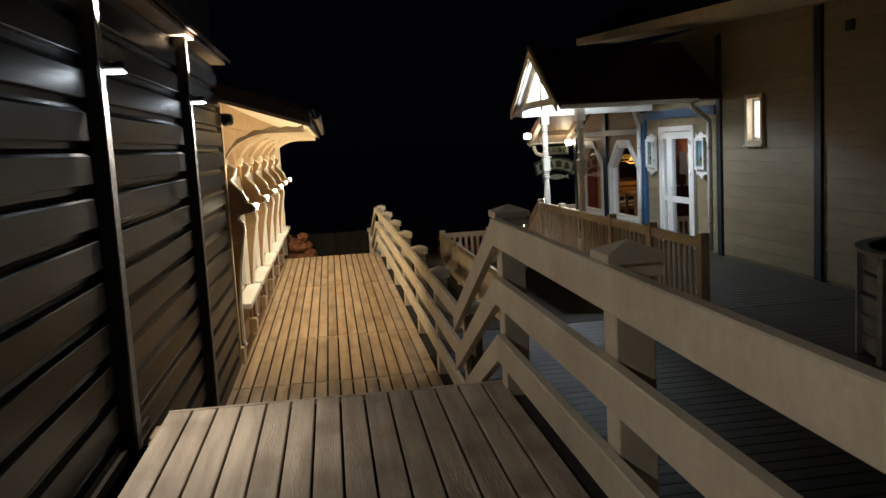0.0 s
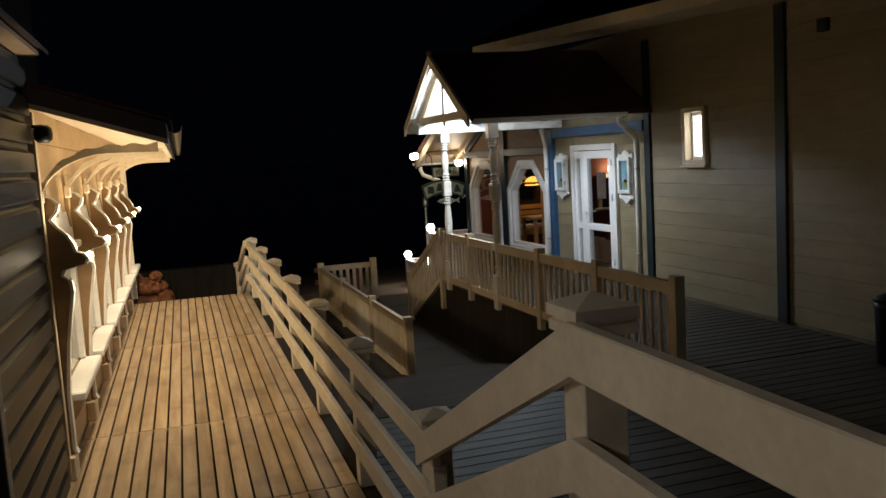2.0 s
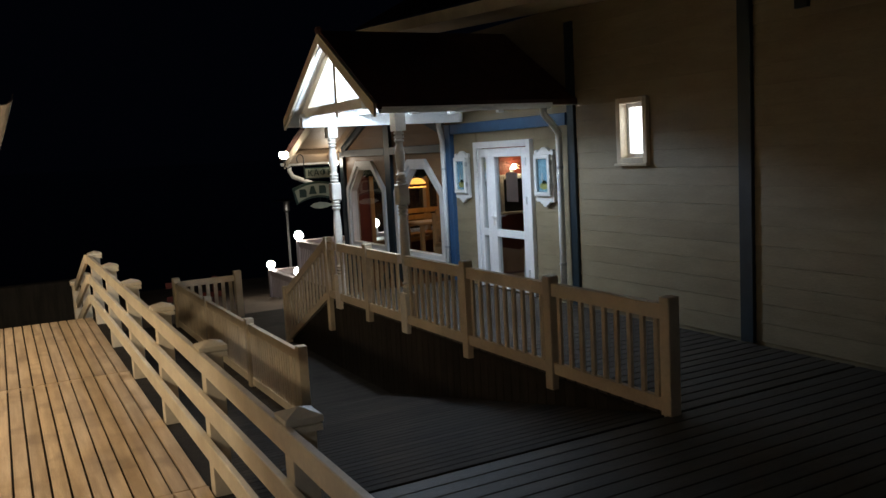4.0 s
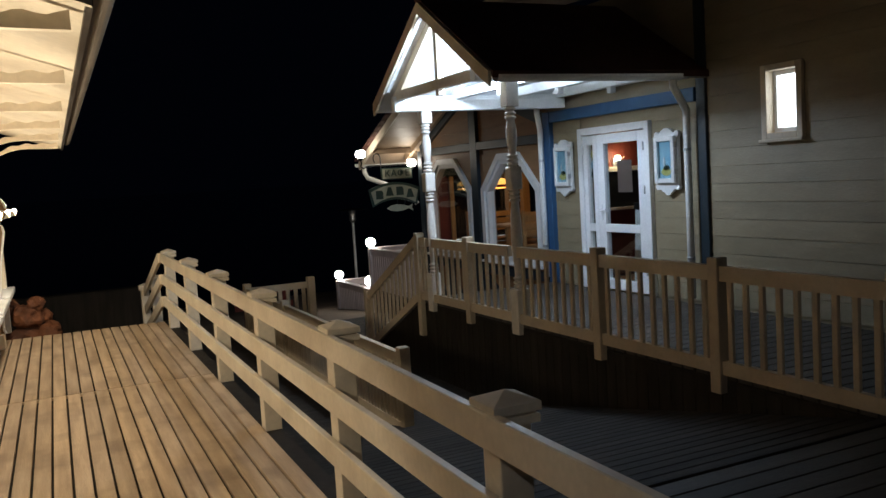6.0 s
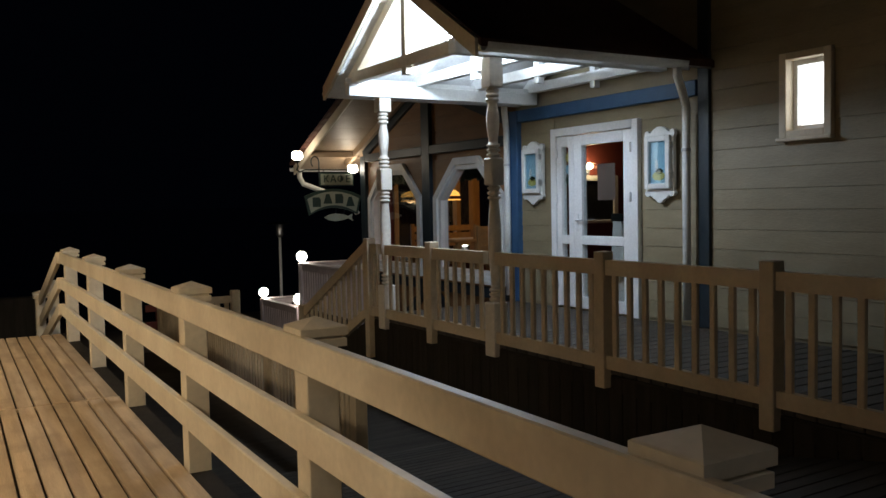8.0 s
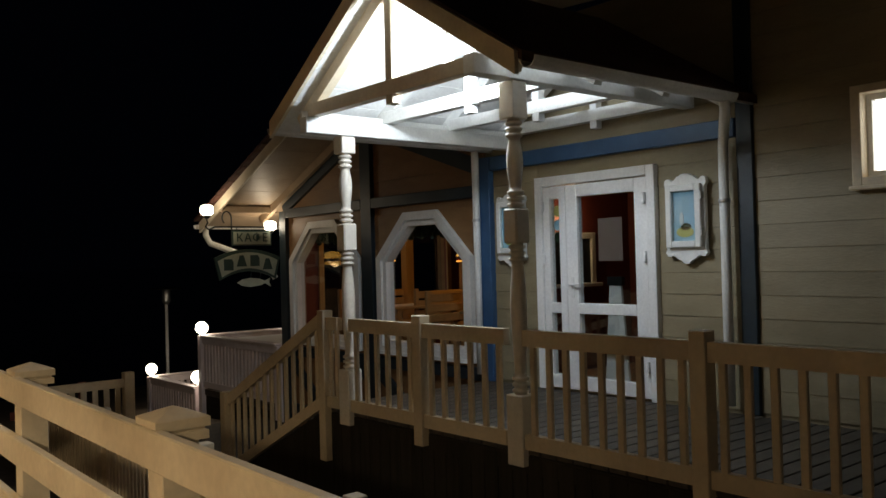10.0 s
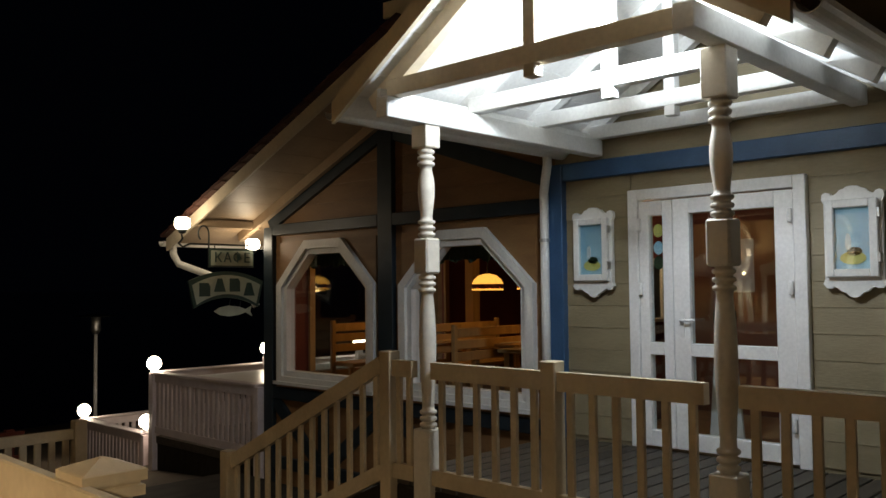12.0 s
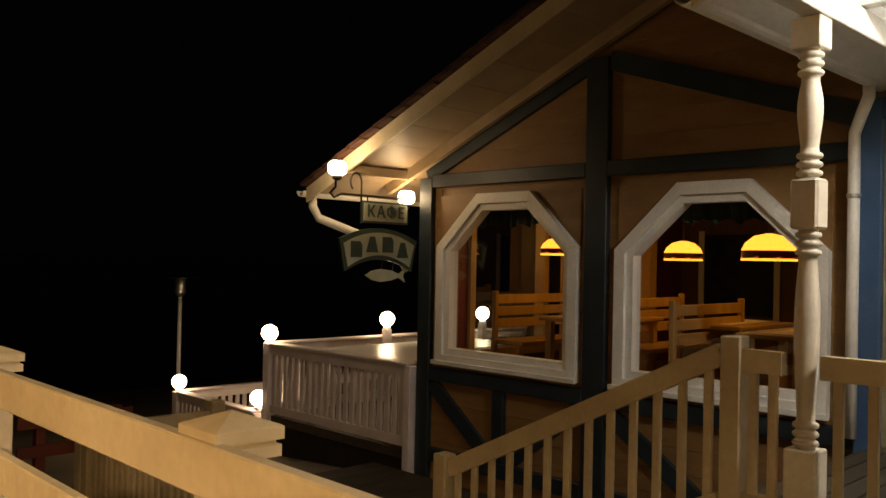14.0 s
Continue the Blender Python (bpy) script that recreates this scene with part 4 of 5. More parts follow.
def turned_column(y, top):
    col = empty("porch_column", (3.93, y, PD), "turned white wooden porch column", "column", "porch columns")
    c = (3.93, y, 0)
    part("base_block", box(3.93 - 0.075, 3.93 + 0.075, y - 0.075, y + 0.075, -0.06, 0.42), COLUMN, col, bevel=0.008)
    part("shaft", lathe(turned_profile(0.42, 1.45), c), COLUMN, col, smooth=True)
    part("middle_block", box(3.93 - 0.066, 3.93 + 0.066, y - 0.066, y + 0.066, 1.45, 1.69), COLUMN, col, bevel=0.012)
    part("shaft", lathe(turned_profile(1.69, 2.30), c), COLUMN, col, smooth=True)
    part("head_block", box(3.93 - 0.07, 3.93 + 0.07, y - 0.07, y + 0.07, 2.30, top), COLUMN, col, bevel=0.006)


turned_column(13.05, 2.559)
turned_column(15.15, 2.449)
PORCH_W = 104.0
plamp = empty("porch_lamp", (3.98, RY - 0.2, 2.8), "small cold-white lamp inside the porch gable", "lamp")
part("holder", box(3.95, 4.01, RY - 0.23, RY - 0.17, 2.87, 3.32), WHITE, plamp)
part("bulb", ball((3.98, RY - 0.2, 2.84), 0.05, 2), GLOBE_COLD, plamp, smooth=True)
point("porch_lamp_light", (3.98, RY - 0.2, 2.74), PORCH_W, COLD, 0.06)

# ---- picket fences ----
def baluster_panel(parent, a, b, za, zb, tall, n, mat, pick=0.045, key="bal"):
    """Top and bottom rails with upright balusters from a to b, bottoms at za, zb."""
    a, b = Vector((*a, za)), Vector((*b, zb))
    up = Vector((0, 0, 1))
    part("top_rail", beam(a + up * (tall - 0.06), b + up * (tall - 0.06), 0.06, 0.11), mat, parent)
    part("bottom_rail", beam(a + up * 0.07, b + up * 0.07, 0.05, 0.10), mat, parent)
    turn = Matrix.Rotation(math.atan2((b - a).y, (b - a).x), 4, "Z")
    drop = (b - a).z / n
    for i in range(n):
        p = a + (b - a) * ((i + 0.5) / n) + up * 0.06
        piece("baluster", (key, round(tall, 2), pick, mat.name), slab(pick, 0.03, tall - 0.14), mat, parent, Matrix.Translation(p) @ turn)


def square_post(parent, x, y, z0, z1, mat, w=0.10, cap=True):
    p = part("post", box(x - w / 2, x + w / 2, y - w / 2, y + w / 2, z0, z1), mat, parent, bevel=0.006)
    return p


fence = empty("porch_fence", (FX, 12, PD), "cream porch fence with square posts and balusters", "fence", "fences")
FY = [8.69, 10.14, 11.60, 13.05, 14.10, 15.15, 15.49]
for y in FY:
    if y not in (13.05, 15.15):
        square_post(fence, FX + 0.005, y, -0.42 if y > 15.3 else -0.08, 0.925, BEIGE, 0.105)
for a, b in zip(FY, FY[1:]):
    pa, pb = (0.09 if a in (13.05, 15.15) else 0.055), (0.09 if b in (13.05, 15.15) else 0.055)
    baluster_panel(fence, (FX, a + pa), (FX, b - pb), 0.045, 0.045, 0.825, max(2, round((b - a - 0.1) / 0.155)), BEIGE)

stair = empty("porch_steps", (4.5, 16.5, -0.9), "dark wooden steps beside the bay window", "stairs", kind="structure")
for k in range(6):
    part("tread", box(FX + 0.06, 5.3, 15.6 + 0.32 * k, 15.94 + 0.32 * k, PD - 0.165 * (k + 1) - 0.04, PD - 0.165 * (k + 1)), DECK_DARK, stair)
part("cheek", prism([(15.55, PD - 0.03), (17.55, -0.93), (17.55, -1.0), (15.55, -1.0)], 0.03, Matrix(((0, 1, 0, FX + 0.03), (1, 0, 0, 0), (0, 0, 1, 0), (0, 0, 0, 1)))), SKIRT, stair)
sfence = empty("step_fence", (FX, 16.5, -0.9), "sloping cream baluster rail beside the porch steps", "fence", "fences")
square_post(sfence, FX - 0.005, 17.50, -0.95, -0.01, BEIGE, 0.11)
baluster_panel(sfence, (FX, 15.55), (FX, 17.45), 0.02, -0.91, 0.87, 13, BEIGE)

# low fence and gate across the sunken path
lowf = empty("path_fence", (2.45, 16, -0.9), "low cream fence of close boards along the path", "fence", "fences")
LFP = [(2.60, 13.12, -0.02), (2.60, 15.2, -0.02), (2.62, 17.6, -0.03), (2.66, 20.22, -0.05)]
for x, y, z in LFP:
    square_post(lowf, x, y, -0.98, z, BEIGE, 0.11)
for (x0, y0, z0), (x1, y1, z1) in zip(LFP, LFP[1:]):
    d = Vector((x1 - x0, y1 - y0)).normalized() * 0.06
    baluster_panel(lowf, (x0 + d.x, y0 + d.y), (x1 - d.x, y1 - d.y), -0.93, -0.93, 0.87 + (z0 + z1) / 2, round((y1 - y0) / 0.1), BEIGE, 0.055, "lowbal")
gate = empty("gate", (3.28, 20.42, -0.95), "pale wooden gate panel with wide uprights", "gate")
square_post(gate, 2.70, 20.42, -1.0, -0.05, BEIGE, 0.13)
square_post(gate, 3.86, 20.42, -1.0, -0.04, BEIGE, 0.13)
baluster_panel(gate, (2.77, 20.42), (3.79, 20.42), -0.92, -0.92, 0.80, 7, BEIGE, 0.07, "gatebal")
hfence = empty("red_fence", (3.5, 22.7, -1.2), "low red-brown plank fence beyond the gate", "fence", "fences")
for z in (-0.55, -0.25):
    part("rail_board", box(2.9, 4.1, 22.6, 22.64, z - 0.29, z - 0.17), REDWALL, hfence)
for x in (3.1, 3.9):
    part("post", box(x, x + 0.1, 22.65, 22.75, -1.35, -0.40), REDWALL, hfence)

# ---- lit terraces at the far end ----
LILAC = material("lilac_white_paint", (0.62, 0.55, 0.58), (0.74, 0.67, 0.69), 0.42, (4, 4, 4), 60, 0.1, 0.05)


def globe_lamp(x, y, z, watts, r=0.105):
    g = empty("globe_lamp", (x, y, z - r - 0.04), "lit white globe lamp on a fence post", "lamp", "globe lamps")
    part("collar", lathe([(0.05, 0), (0.055, 0.02), (0.04, 0.05)], (x, y, z - r - 0.04)), PLASTIC, g, smooth=True)
    gl = part("globe", ball((x, y, z), r, 3), GLOBE, g, smooth=True)
    gl.visible_shadow = False
    point("globe_light", (x, y, z), watts, (1.0, 0.80, 0.55), 0.09)


def terrace(name, x0, x1, y0, y1, floor, top, label):
    t = empty(name, ((x0 + x1) / 2, (y0 + y1) / 2, floor), label, "terrace", "terraces")
    part("floor", box(x0, x1, y0, y1, floor - 0.1, floor), DECK_DARK, t)
    part("skirt", box(x0 + 0.02, x0 + 0.05, y0, y1, -2.3, floor - 0.11), SKIRT, t)
    part("skirt", box(x0 + 0.06, x1, y1 - 0.05, y1 - 0.02, -2.3, floor - 0.11), SKIRT, t)
    n = round((y1 - y0) / 0.125)
    f = empty_child("side_fence", t, (x0, y0, floor))
    baluster_panel(f, (x0, y0 + 0.05), (x0, y1 - 0.06), floor + 0.02, floor + 0.02, top - floor - 0.02, n, LILAC, 0.07, name)
    part("cap_rail", box(x0 - 0.06, x0 + 0.08, y0, y1 - 0.06, top - 0.0, top + 0.035), LILAC, f, bevel=0.008)
    g = empty_child("end_fence", t, (x0, y1, floor))
    baluster_panel(g, (x0 + 0.06, y1), (x1, y1), floor + 0.02, floor + 0.02, top - floor - 0.02, round((x1 - x0) / 0.125), LILAC, 0.07, name + "e")
    part("cap_rail", box(x0, x1, y1 - 0.07, y1 + 0.07, top, top + 0.035), LILAC, g, bevel=0.008)
    square_post(t, x0, y1, -2.3, top + 0.02, LILAC, 0.12)
    square_post(t, x0, y0, -1.2, top + 0.0, LILAC, 0.10)
    return t


terrace("upper_terrace", 5.95, 11.0, 20.10, 22.74, -0.74, 0.15, "pale lilac-white terrace fence with globe lamps")
terrace("lower_terrace", 5.95, 11.0, 23.02, 25.12, -1.65, -0.76, "lower pale terrace fence with globe lamps")
GLOBE_W = 5.0
for x, y, z in ((5.95, 22.75, 0.30), (7.81, 22.62, 0.42), (9.56, 22.40, 0.46), (5.95, 22.98, -0.56), (5.97, 25.13, -0.60)):
    globe_lamp(x, y, z, GLOBE_W)
for x, y, z in ((7.81, 22.62, 0.277), (9.56, 22.40, 0.317)):
    post_c = empty("lamp_post", (x, y, -0.74), "short pale post carrying a globe lamp", "post", "lamp posts")
    part("shaft", box(x - 0.05, x + 0.05, y - 0.05, y + 0.05, -0.74, z), LILAC, post_c, bevel=0.006)
for yy in (21.2,):
    tb = empty("terrace_table", (7.2, yy, -0.74), "long white table on the terrace", "table")
    part("tabletop", box(6.2, 9.0, yy - 0.7, yy + 0.95, 0.10, 0.135), PLASTIC, tb, bevel=0.006)
    for x in (6.3, 8.9):
        for y in (yy - 0.6, yy + 0.85):
            part("leg", box(x - 0.03, x + 0.03, y - 0.03, y + 0.03, -0.74, 0.099), PLASTIC, tb)
heater = empty("patio_heater", (7.4, 27.9, -2.3), "tall steel patio heater with a mushroom hood", "heater")
part("base", lathe([(0.25, 0), (0.25, 0.1), (0.2, 0.5), (0.05, 0.55)], (7.4, 27.9, -2.3)), PLASTIC, heater, smooth=True)
part("pole", lathe([(0.035, -1.75), (0.035, 0.5)], (7.4, 27.9, 0)), PLASTIC, heater, smooth=True)
part("burner", lathe([(0.05, 0.5), (0.10, 0.58), (0.09, 0.72), (0.10, 0.84)], (7.4, 27.9, 0)), STEEL, heater, smooth=True)
part("hood", lathe([(0.40, 0.85), (0.38, 0.865), (0.15, 0.90), (0.03, 0.91)], (7.4, 27.9, 0)), IRON, heater, smooth=True)

# ---- bay roof, sign and lamps ----
bay = empty("bay_roof", (5.5, 18.5, 2.2), "tiled cafe roof with a boarded overhang", "roof", kind="structure")
BY, BZ, TY, TZ, VX = 20.82, 1.945, 16.6, 3.72, 5.12
slope = (TZ - BZ) / (BY - TY)


def bz(y):
    return BZ + (BY - y) * slope


def along(x0, x1):
    return Matrix(((0, 1, 0, x0), (1, 0, 0, 0), (0, 0, 1, 0), (0, 0, 0, 1))), x1 - x0


m, d = along(VX + 0.03, 11.0)
for k in range(12):
    a, b = BY - (BY - TY) * k / 12, BY - (BY - TY) * (k + 1) / 12 + 0.005
    part("soffit_board", prism([(a, bz(a)), (b, bz(b)), (b, bz(b) + 0.02), (a, bz(a) + 0.02)], d if k < 3 else 1.2, m), SOFFIT, bay)
m, d = along(VX - 0.005, 11.0)
part("roof_deck", prism([(BY + 0.02, BZ + 0.025), (TY, TZ + 0.025), (TY, TZ + 0.07), (BY + 0.02, BZ + 0.07)], d, m), TILE, bay)
m, d = along(VX - 0.03, VX + 0.0)
part("verge_board", prism([(BY, BZ - 0.10), (TY, TZ - 0.10), (TY, TZ + 0.05), (BY, BZ + 0.05)], 0.028, m), CREAM, bay, bevel=0.004)
for y in (20.2,):
    part("outlooker", beam((VX, y, bz(y) - 0.05), (WX, y, bz(y) - 0.05), 0.09, 0.09), SOFFIT, bay)
part("wall_rafter", beam((WX - 0.09, 20.5, bz(20.5) - 0.06), (WX - 0.09, 16.9, bz(16.9) - 0.06), 0.06, 0.11), SOFFIT, bay)
m, d = along(VX - 0.06, 11.0)
part("gutter", prism([(BY + 0.07 + x, BZ + 0.02 + z) for x, z in ring], d, m), WHITE, bay)
part("downpipe", tube([(VX + 0.1, BY + 0.07, BZ - 0.03), (VX + 0.1, BY + 0.06, BZ - 0.14), (VX + 0.14, BY - 0.0, BZ - 0.26), (VX + 0.5, BY - 0.30, BZ - 0.44), (WX - 0.1, BY - 0.52, BZ - 0.62), (WX - 0.02, BY - 0.58, BZ - 0.8)], 0.045, 12), WHITE, bay, smooth=True)
nt = 22
for i in range(nt):
    y = BY - (BY - TY) * i / nt
    part("verge_tile", beam((VX - 0.03, y, bz(y) + 0.08), (VX - 0.03, y - (BY - TY) / nt - 0.03, bz(y) + 0.08 + slope * (BY - TY) / nt), 0.16, 0.035), TILE, bay)

eave = empty("main_eave", (5.4, 12, 3.6), "pale eave of the main cafe roof", "eave", kind="structure")


def ez(y):
    return 3.40 + 0.052 * (y - 8)


part("fascia", prism([(5.0, ez(5.0)), (16.9, ez(16.9)), (16.9, ez(16.9) + 0.15), (5.0, ez(5.0) + 0.15)], 0.03, Matrix(((0, 1, 0, 5.15), (1, 0, 0, 0), (0, 0, 1, 0), (0, 0, 0, 1)))), CREAM, eave)
part("soffit", prism([(5.0, ez(5.0) + 0.03), (16.9, ez(16.9) + 0.03), (16.9, ez(16.9) + 0.05), (5.0, ez(5.0) + 0.05)], 0.85, Matrix(((0, 1, 0, 5.18), (1, 0, 0, 0), (0, 0, 1, 0), (0, 0, 0, 1)))), CREAM, eave)
bm = bmesh.new()
q = [bm.verts.new(p) for p in ((5.12, 5.0, ez(5) + 0.16), (5.12, 16.95, ez(16.95) + 0.16), (10.5, 16.95, ez(16.95) + 3.0), (10.5, 5.0, ez(5) + 3.0))]
bm.faces.new(q)
bmesh.ops.solidify(bm, geom=bm.faces[:], thickness=0.08)
single("main_roof", bm, TILE, "dark tiled main roof of the cafe", "roof", kind="structure")

sign = empty("hanging_sign", (5.55, 20.12, 1.1), "hanging cafe sign with an arched board and a fish", "sign")
SY = 20.12


def arch_board(x0, x1, z0, z1, sag, depth, y, n=16, flare=0.0):
    lo, hi = [], []
    for i in range(n + 1):
        a = -1 + 2 * i / n
        x = (x0 + x1) / 2 + a * (x1 - x0) / 2
        lo.append((x - flare * 0.3 * a, z0 + sag * (1 - a * a)))
        hi.append((x + flare * 0.3 * a, z1 + sag * (1 - a * a)))
    return prism(lo + hi[::-1], depth, Matrix.Translation((0, y, 0)))


part("border", arch_board(5.03, 5.99, 1.14, 1.46, 0.12, 0.03, SY, flare=0.12), SIGNDARK, sign)
part("board", arch_board(5.07, 5.95, 1.185, 1.415, 0.12, 0.008, SY - 0.009, flare=0.1), SIGNPALE, sign, "pale arched name board")
part("top_border", box(5.27, 5.89, SY, SY + 0.03, 1.63, 1.85), SIGNDARK, sign)
part("top_board", box(5.29, 5.87, SY - 0.008, SY - 0.001, 1.65, 1.83), SIGNPALE, sign)


def letters(text, x, z, size, y, mat, parent):
    cu = bpy.data.curves.new("lettering", "FONT")
    cu.body, cu.size, cu.extrude, cu.align_x, cu.align_y = text, size, 0.004, "CENTER", "CENTER"
    cu.space_character = 1.15
    ob = new("lettering", cu)
    ob.matrix_basis = Matrix.Translation((x, y, z)) @ Matrix.Rotation(radians(90), 4, "X")
    bpy.context.view_layer.update()
    me = bpy.data.meshes.new_from_object(ob.evaluated_get(bpy.context.evaluated_depsgraph_get()))
    mw = ob.matrix_basis.copy()
    bpy.data.objects.remove(ob)
    bpy.data.curves.remove(cu)
    bm = bmesh.new()
    bm.from_mesh(me)
    bm.transform(mw)
    return part("lettering", bm, mat, parent)


letters("КАФЕ", 5.58, 1.74, 0.17, SY - 0.013, SIGNDARK, sign)
for k in range(4):
    xc = 5.20 + 0.205 * k
    a = (xc - 5.51) / 0.44
    zc = 1.30 + 0.12 * (1 - a * a)
    if k in (1, 3):
        shape = [(xc - 0.08, zc - 0.08), (xc - 0.03, zc + 0.08), (xc + 0.03, zc + 0.08), (xc + 0.08, zc - 0.08)]
    else:
        shape = [(xc - 0.07, zc - 0.08), (xc - 0.07, zc + 0.08), (xc + 0.05, zc + 0.08), (xc + 0.075, zc + 0.04), (xc + 0.075, zc - 0.08)]
    part("name_shape", prism(shape, 0.0045, Matrix.Translation((0, SY - 0.014, 0))), SIGNDARK, sign)
fish = [(5.34, 1.10), (5.42, 1.145), (5.54, 1.165), (5.68, 1.15), (5.78, 1.115), (5.86, 1.155), (5.84, 1.09), (5.87, 1.03), (5.78, 1.08), (5.68, 1.05), (5.54, 1.035), (5.42, 1.055)]
part("fish", prism(fish, 0.02, Matrix.Translation((0, SY, 0))), SIGNPALE, sign, "pale cut-out fish")
for x in (5.55, 5.70):
    part("hanger", tube([(x, SY + 0.015, 1.15), (x + 0.02, SY + 0.015, 1.27)], 0.006, 6), IRON, sign)
part("bracket_arm", tube([(WX - 0.03, SY + 0.015, 1.90), (5.25, SY + 0.015, 1.90), (5.02, SY + 0.015, 1.90), (4.93, SY + 0.015, 1.86), (4.88, SY + 0.015, 1.90), (4.86, SY - 0.1, 1.95), (4.82, SY - 0.15, 2.02)], 0.012, 8), IRON, sign)
part("bracket_scroll", tube([(5.2 + 0.07 * math.cos(a), SY + 0.015, 2.03 + 0.09 * math.sin(a)) for a in [math.pi * (1.3 - 1.3 * i / 10) for i in range(11)]] + [(5.27, SY + 0.015, 1.62)], 0.010, 8), IRON, sign)
for x in (5.35, 5.82):
    part("hanger", tube([(x, SY + 0.015, 1.84), (x, SY + 0.015, 1.90)], 0.008, 6), IRON, sign)
for x, y, z, r, w in ((4.82, 19.95, 2.12, 0.085, 3.2), (5.90, 20.16, 1.92, 0.085, 5.0)):
    ln = empty("eave_lantern", (x, y, z - 0.12), "small lit round lantern under the cafe eave", "lamp", "eave lanterns")
    part("globe", lathe([(0.05, -r * 0.8), (r, -r * 0.5), (r * 1.05, 0.0), (r, r * 0.55), (0.06, r * 0.8)], (x, y, z)), GLOBE, ln, smooth=True).visible_shadow = False
    part("cup", lathe([(0.02, -0.12), (0.045, -0.10), (0.05, -0.07)], (x, y, z)), IRON, ln, smooth=True)
    point("lantern_light", (x, y, z), w, (1.0, 0.78, 0.48), 0.07)

# ---- rooms behind the glass ----
room = empty("dining_room", (8, 18, 0), "warm dining room with pine walls", "room", kind="structure")
part("floor", box(WX + 0.2, 11, 15.8, 19.8, -0.15, -0.05), BROWNWALL, room)
part("back_wall", box(10.9, 11.0, 15.8, 19.8, -0.05, 2.2), BROWNWALL, room)
for x0, x1, z0, z1 in ((WX + 0.2, EW[0], -0.05, 2.2), (EW[1], 10.9, -0.05, 2.2), (EW[0], EW[1], -0.05, EW[2]), (EW[0], EW[1], EW[3], 2.2)):
    part("end_lining", box(x0, x1, 19.78, 19.815, z0, z1), REDWALL, room)
part("side_wall", box(WX + 0.2, 11.0, 15.64, 15.78, -0.15, 2.3), BROWNWALL, room)
part("ceiling", box(WX + 0.2, 11.0, 15.7, 19.82, 2.2, 2.26), BROWNWALL, room)
part("end_window", box(EW[0], EW[1], 19.90, 19.906, EW[2], EW[3]), GLASS, room).visible_shadow = False
for x0, x1, z0, z1 in ((EW[0] - 0.08, EW[0], EW[2] - 0.08, EW[3] + 0.08), (EW[1], EW[1] + 0.08, EW[2] - 0.08, EW[3] + 0.08), (EW[0] + 0.001, EW[1] - 0.001, EW[2] - 0.08, EW[2] + 0.01), (EW[0] + 0.001, EW[1] - 0.001, EW[3] - 0.01, EW[3] + 0.08), (7.72, 7.80, EW[2] + 0.011, EW[3] - 0.011)):
    part("end_window_frame", box(x0, x1, 19.74, 19.778 if x0 != 7.72 else 19.88, z0, z1), RAW, room)
for y0, y1 in ((18.15, 19.65), (15.99, 17.5)):
    bm, n = bmesh.new(), 56
    cols = []
    for i in range(n + 1):
        yy = y0 + (y1 - y0) * i / n
        xx = WX + 0.255 + 0.022 * math.sin(i * 1.9) + 0.008 * math.sin(i * 0.7)
        hem = 1.60 + 0.045 * abs(math.sin(i * math.pi / 8))
        cols.append([bm.verts.new(q) for q in ((xx, yy, hem), (xx * 0.4 + (WX + 0.255) * 0.6, yy, 1.94), (xx * 0.4 + (WX + 0.255) * 0.6 + 0.004, yy, 1.94), (xx + 0.004, yy, hem))])
    for a, b in zip(cols, cols[1:]):
        for i in range(4):
            bm.faces.new((a[i], a[(i + 1) % 4], b[(i + 1) % 4], b[i]))
    part("valance", bm, LEAF, room, "dark gathered valance")
for x, y in ((8.6, 18.9), (9.0, 16.9), (8.0, 19.6)):
    part("pine_post", box(x - 0.07, x + 0.07, y - 0.07, y + 0.07, -0.05, 2.2), RAW, room)
for y in (16.6, 18.4):
    part("back_window", box(10.86, 10.895, y, y + 1.0, 0.6, 1.7), IRON, room)
    part("back_window_frame", box(10.84, 10.859, y - 0.08, y - 0.001, 0.55, 1.75), WHITE, room)
    part("back_window_frame", box(10.84, 10.859, y + 1.001, y + 1.08, 0.55, 1.75), WHITE, room)


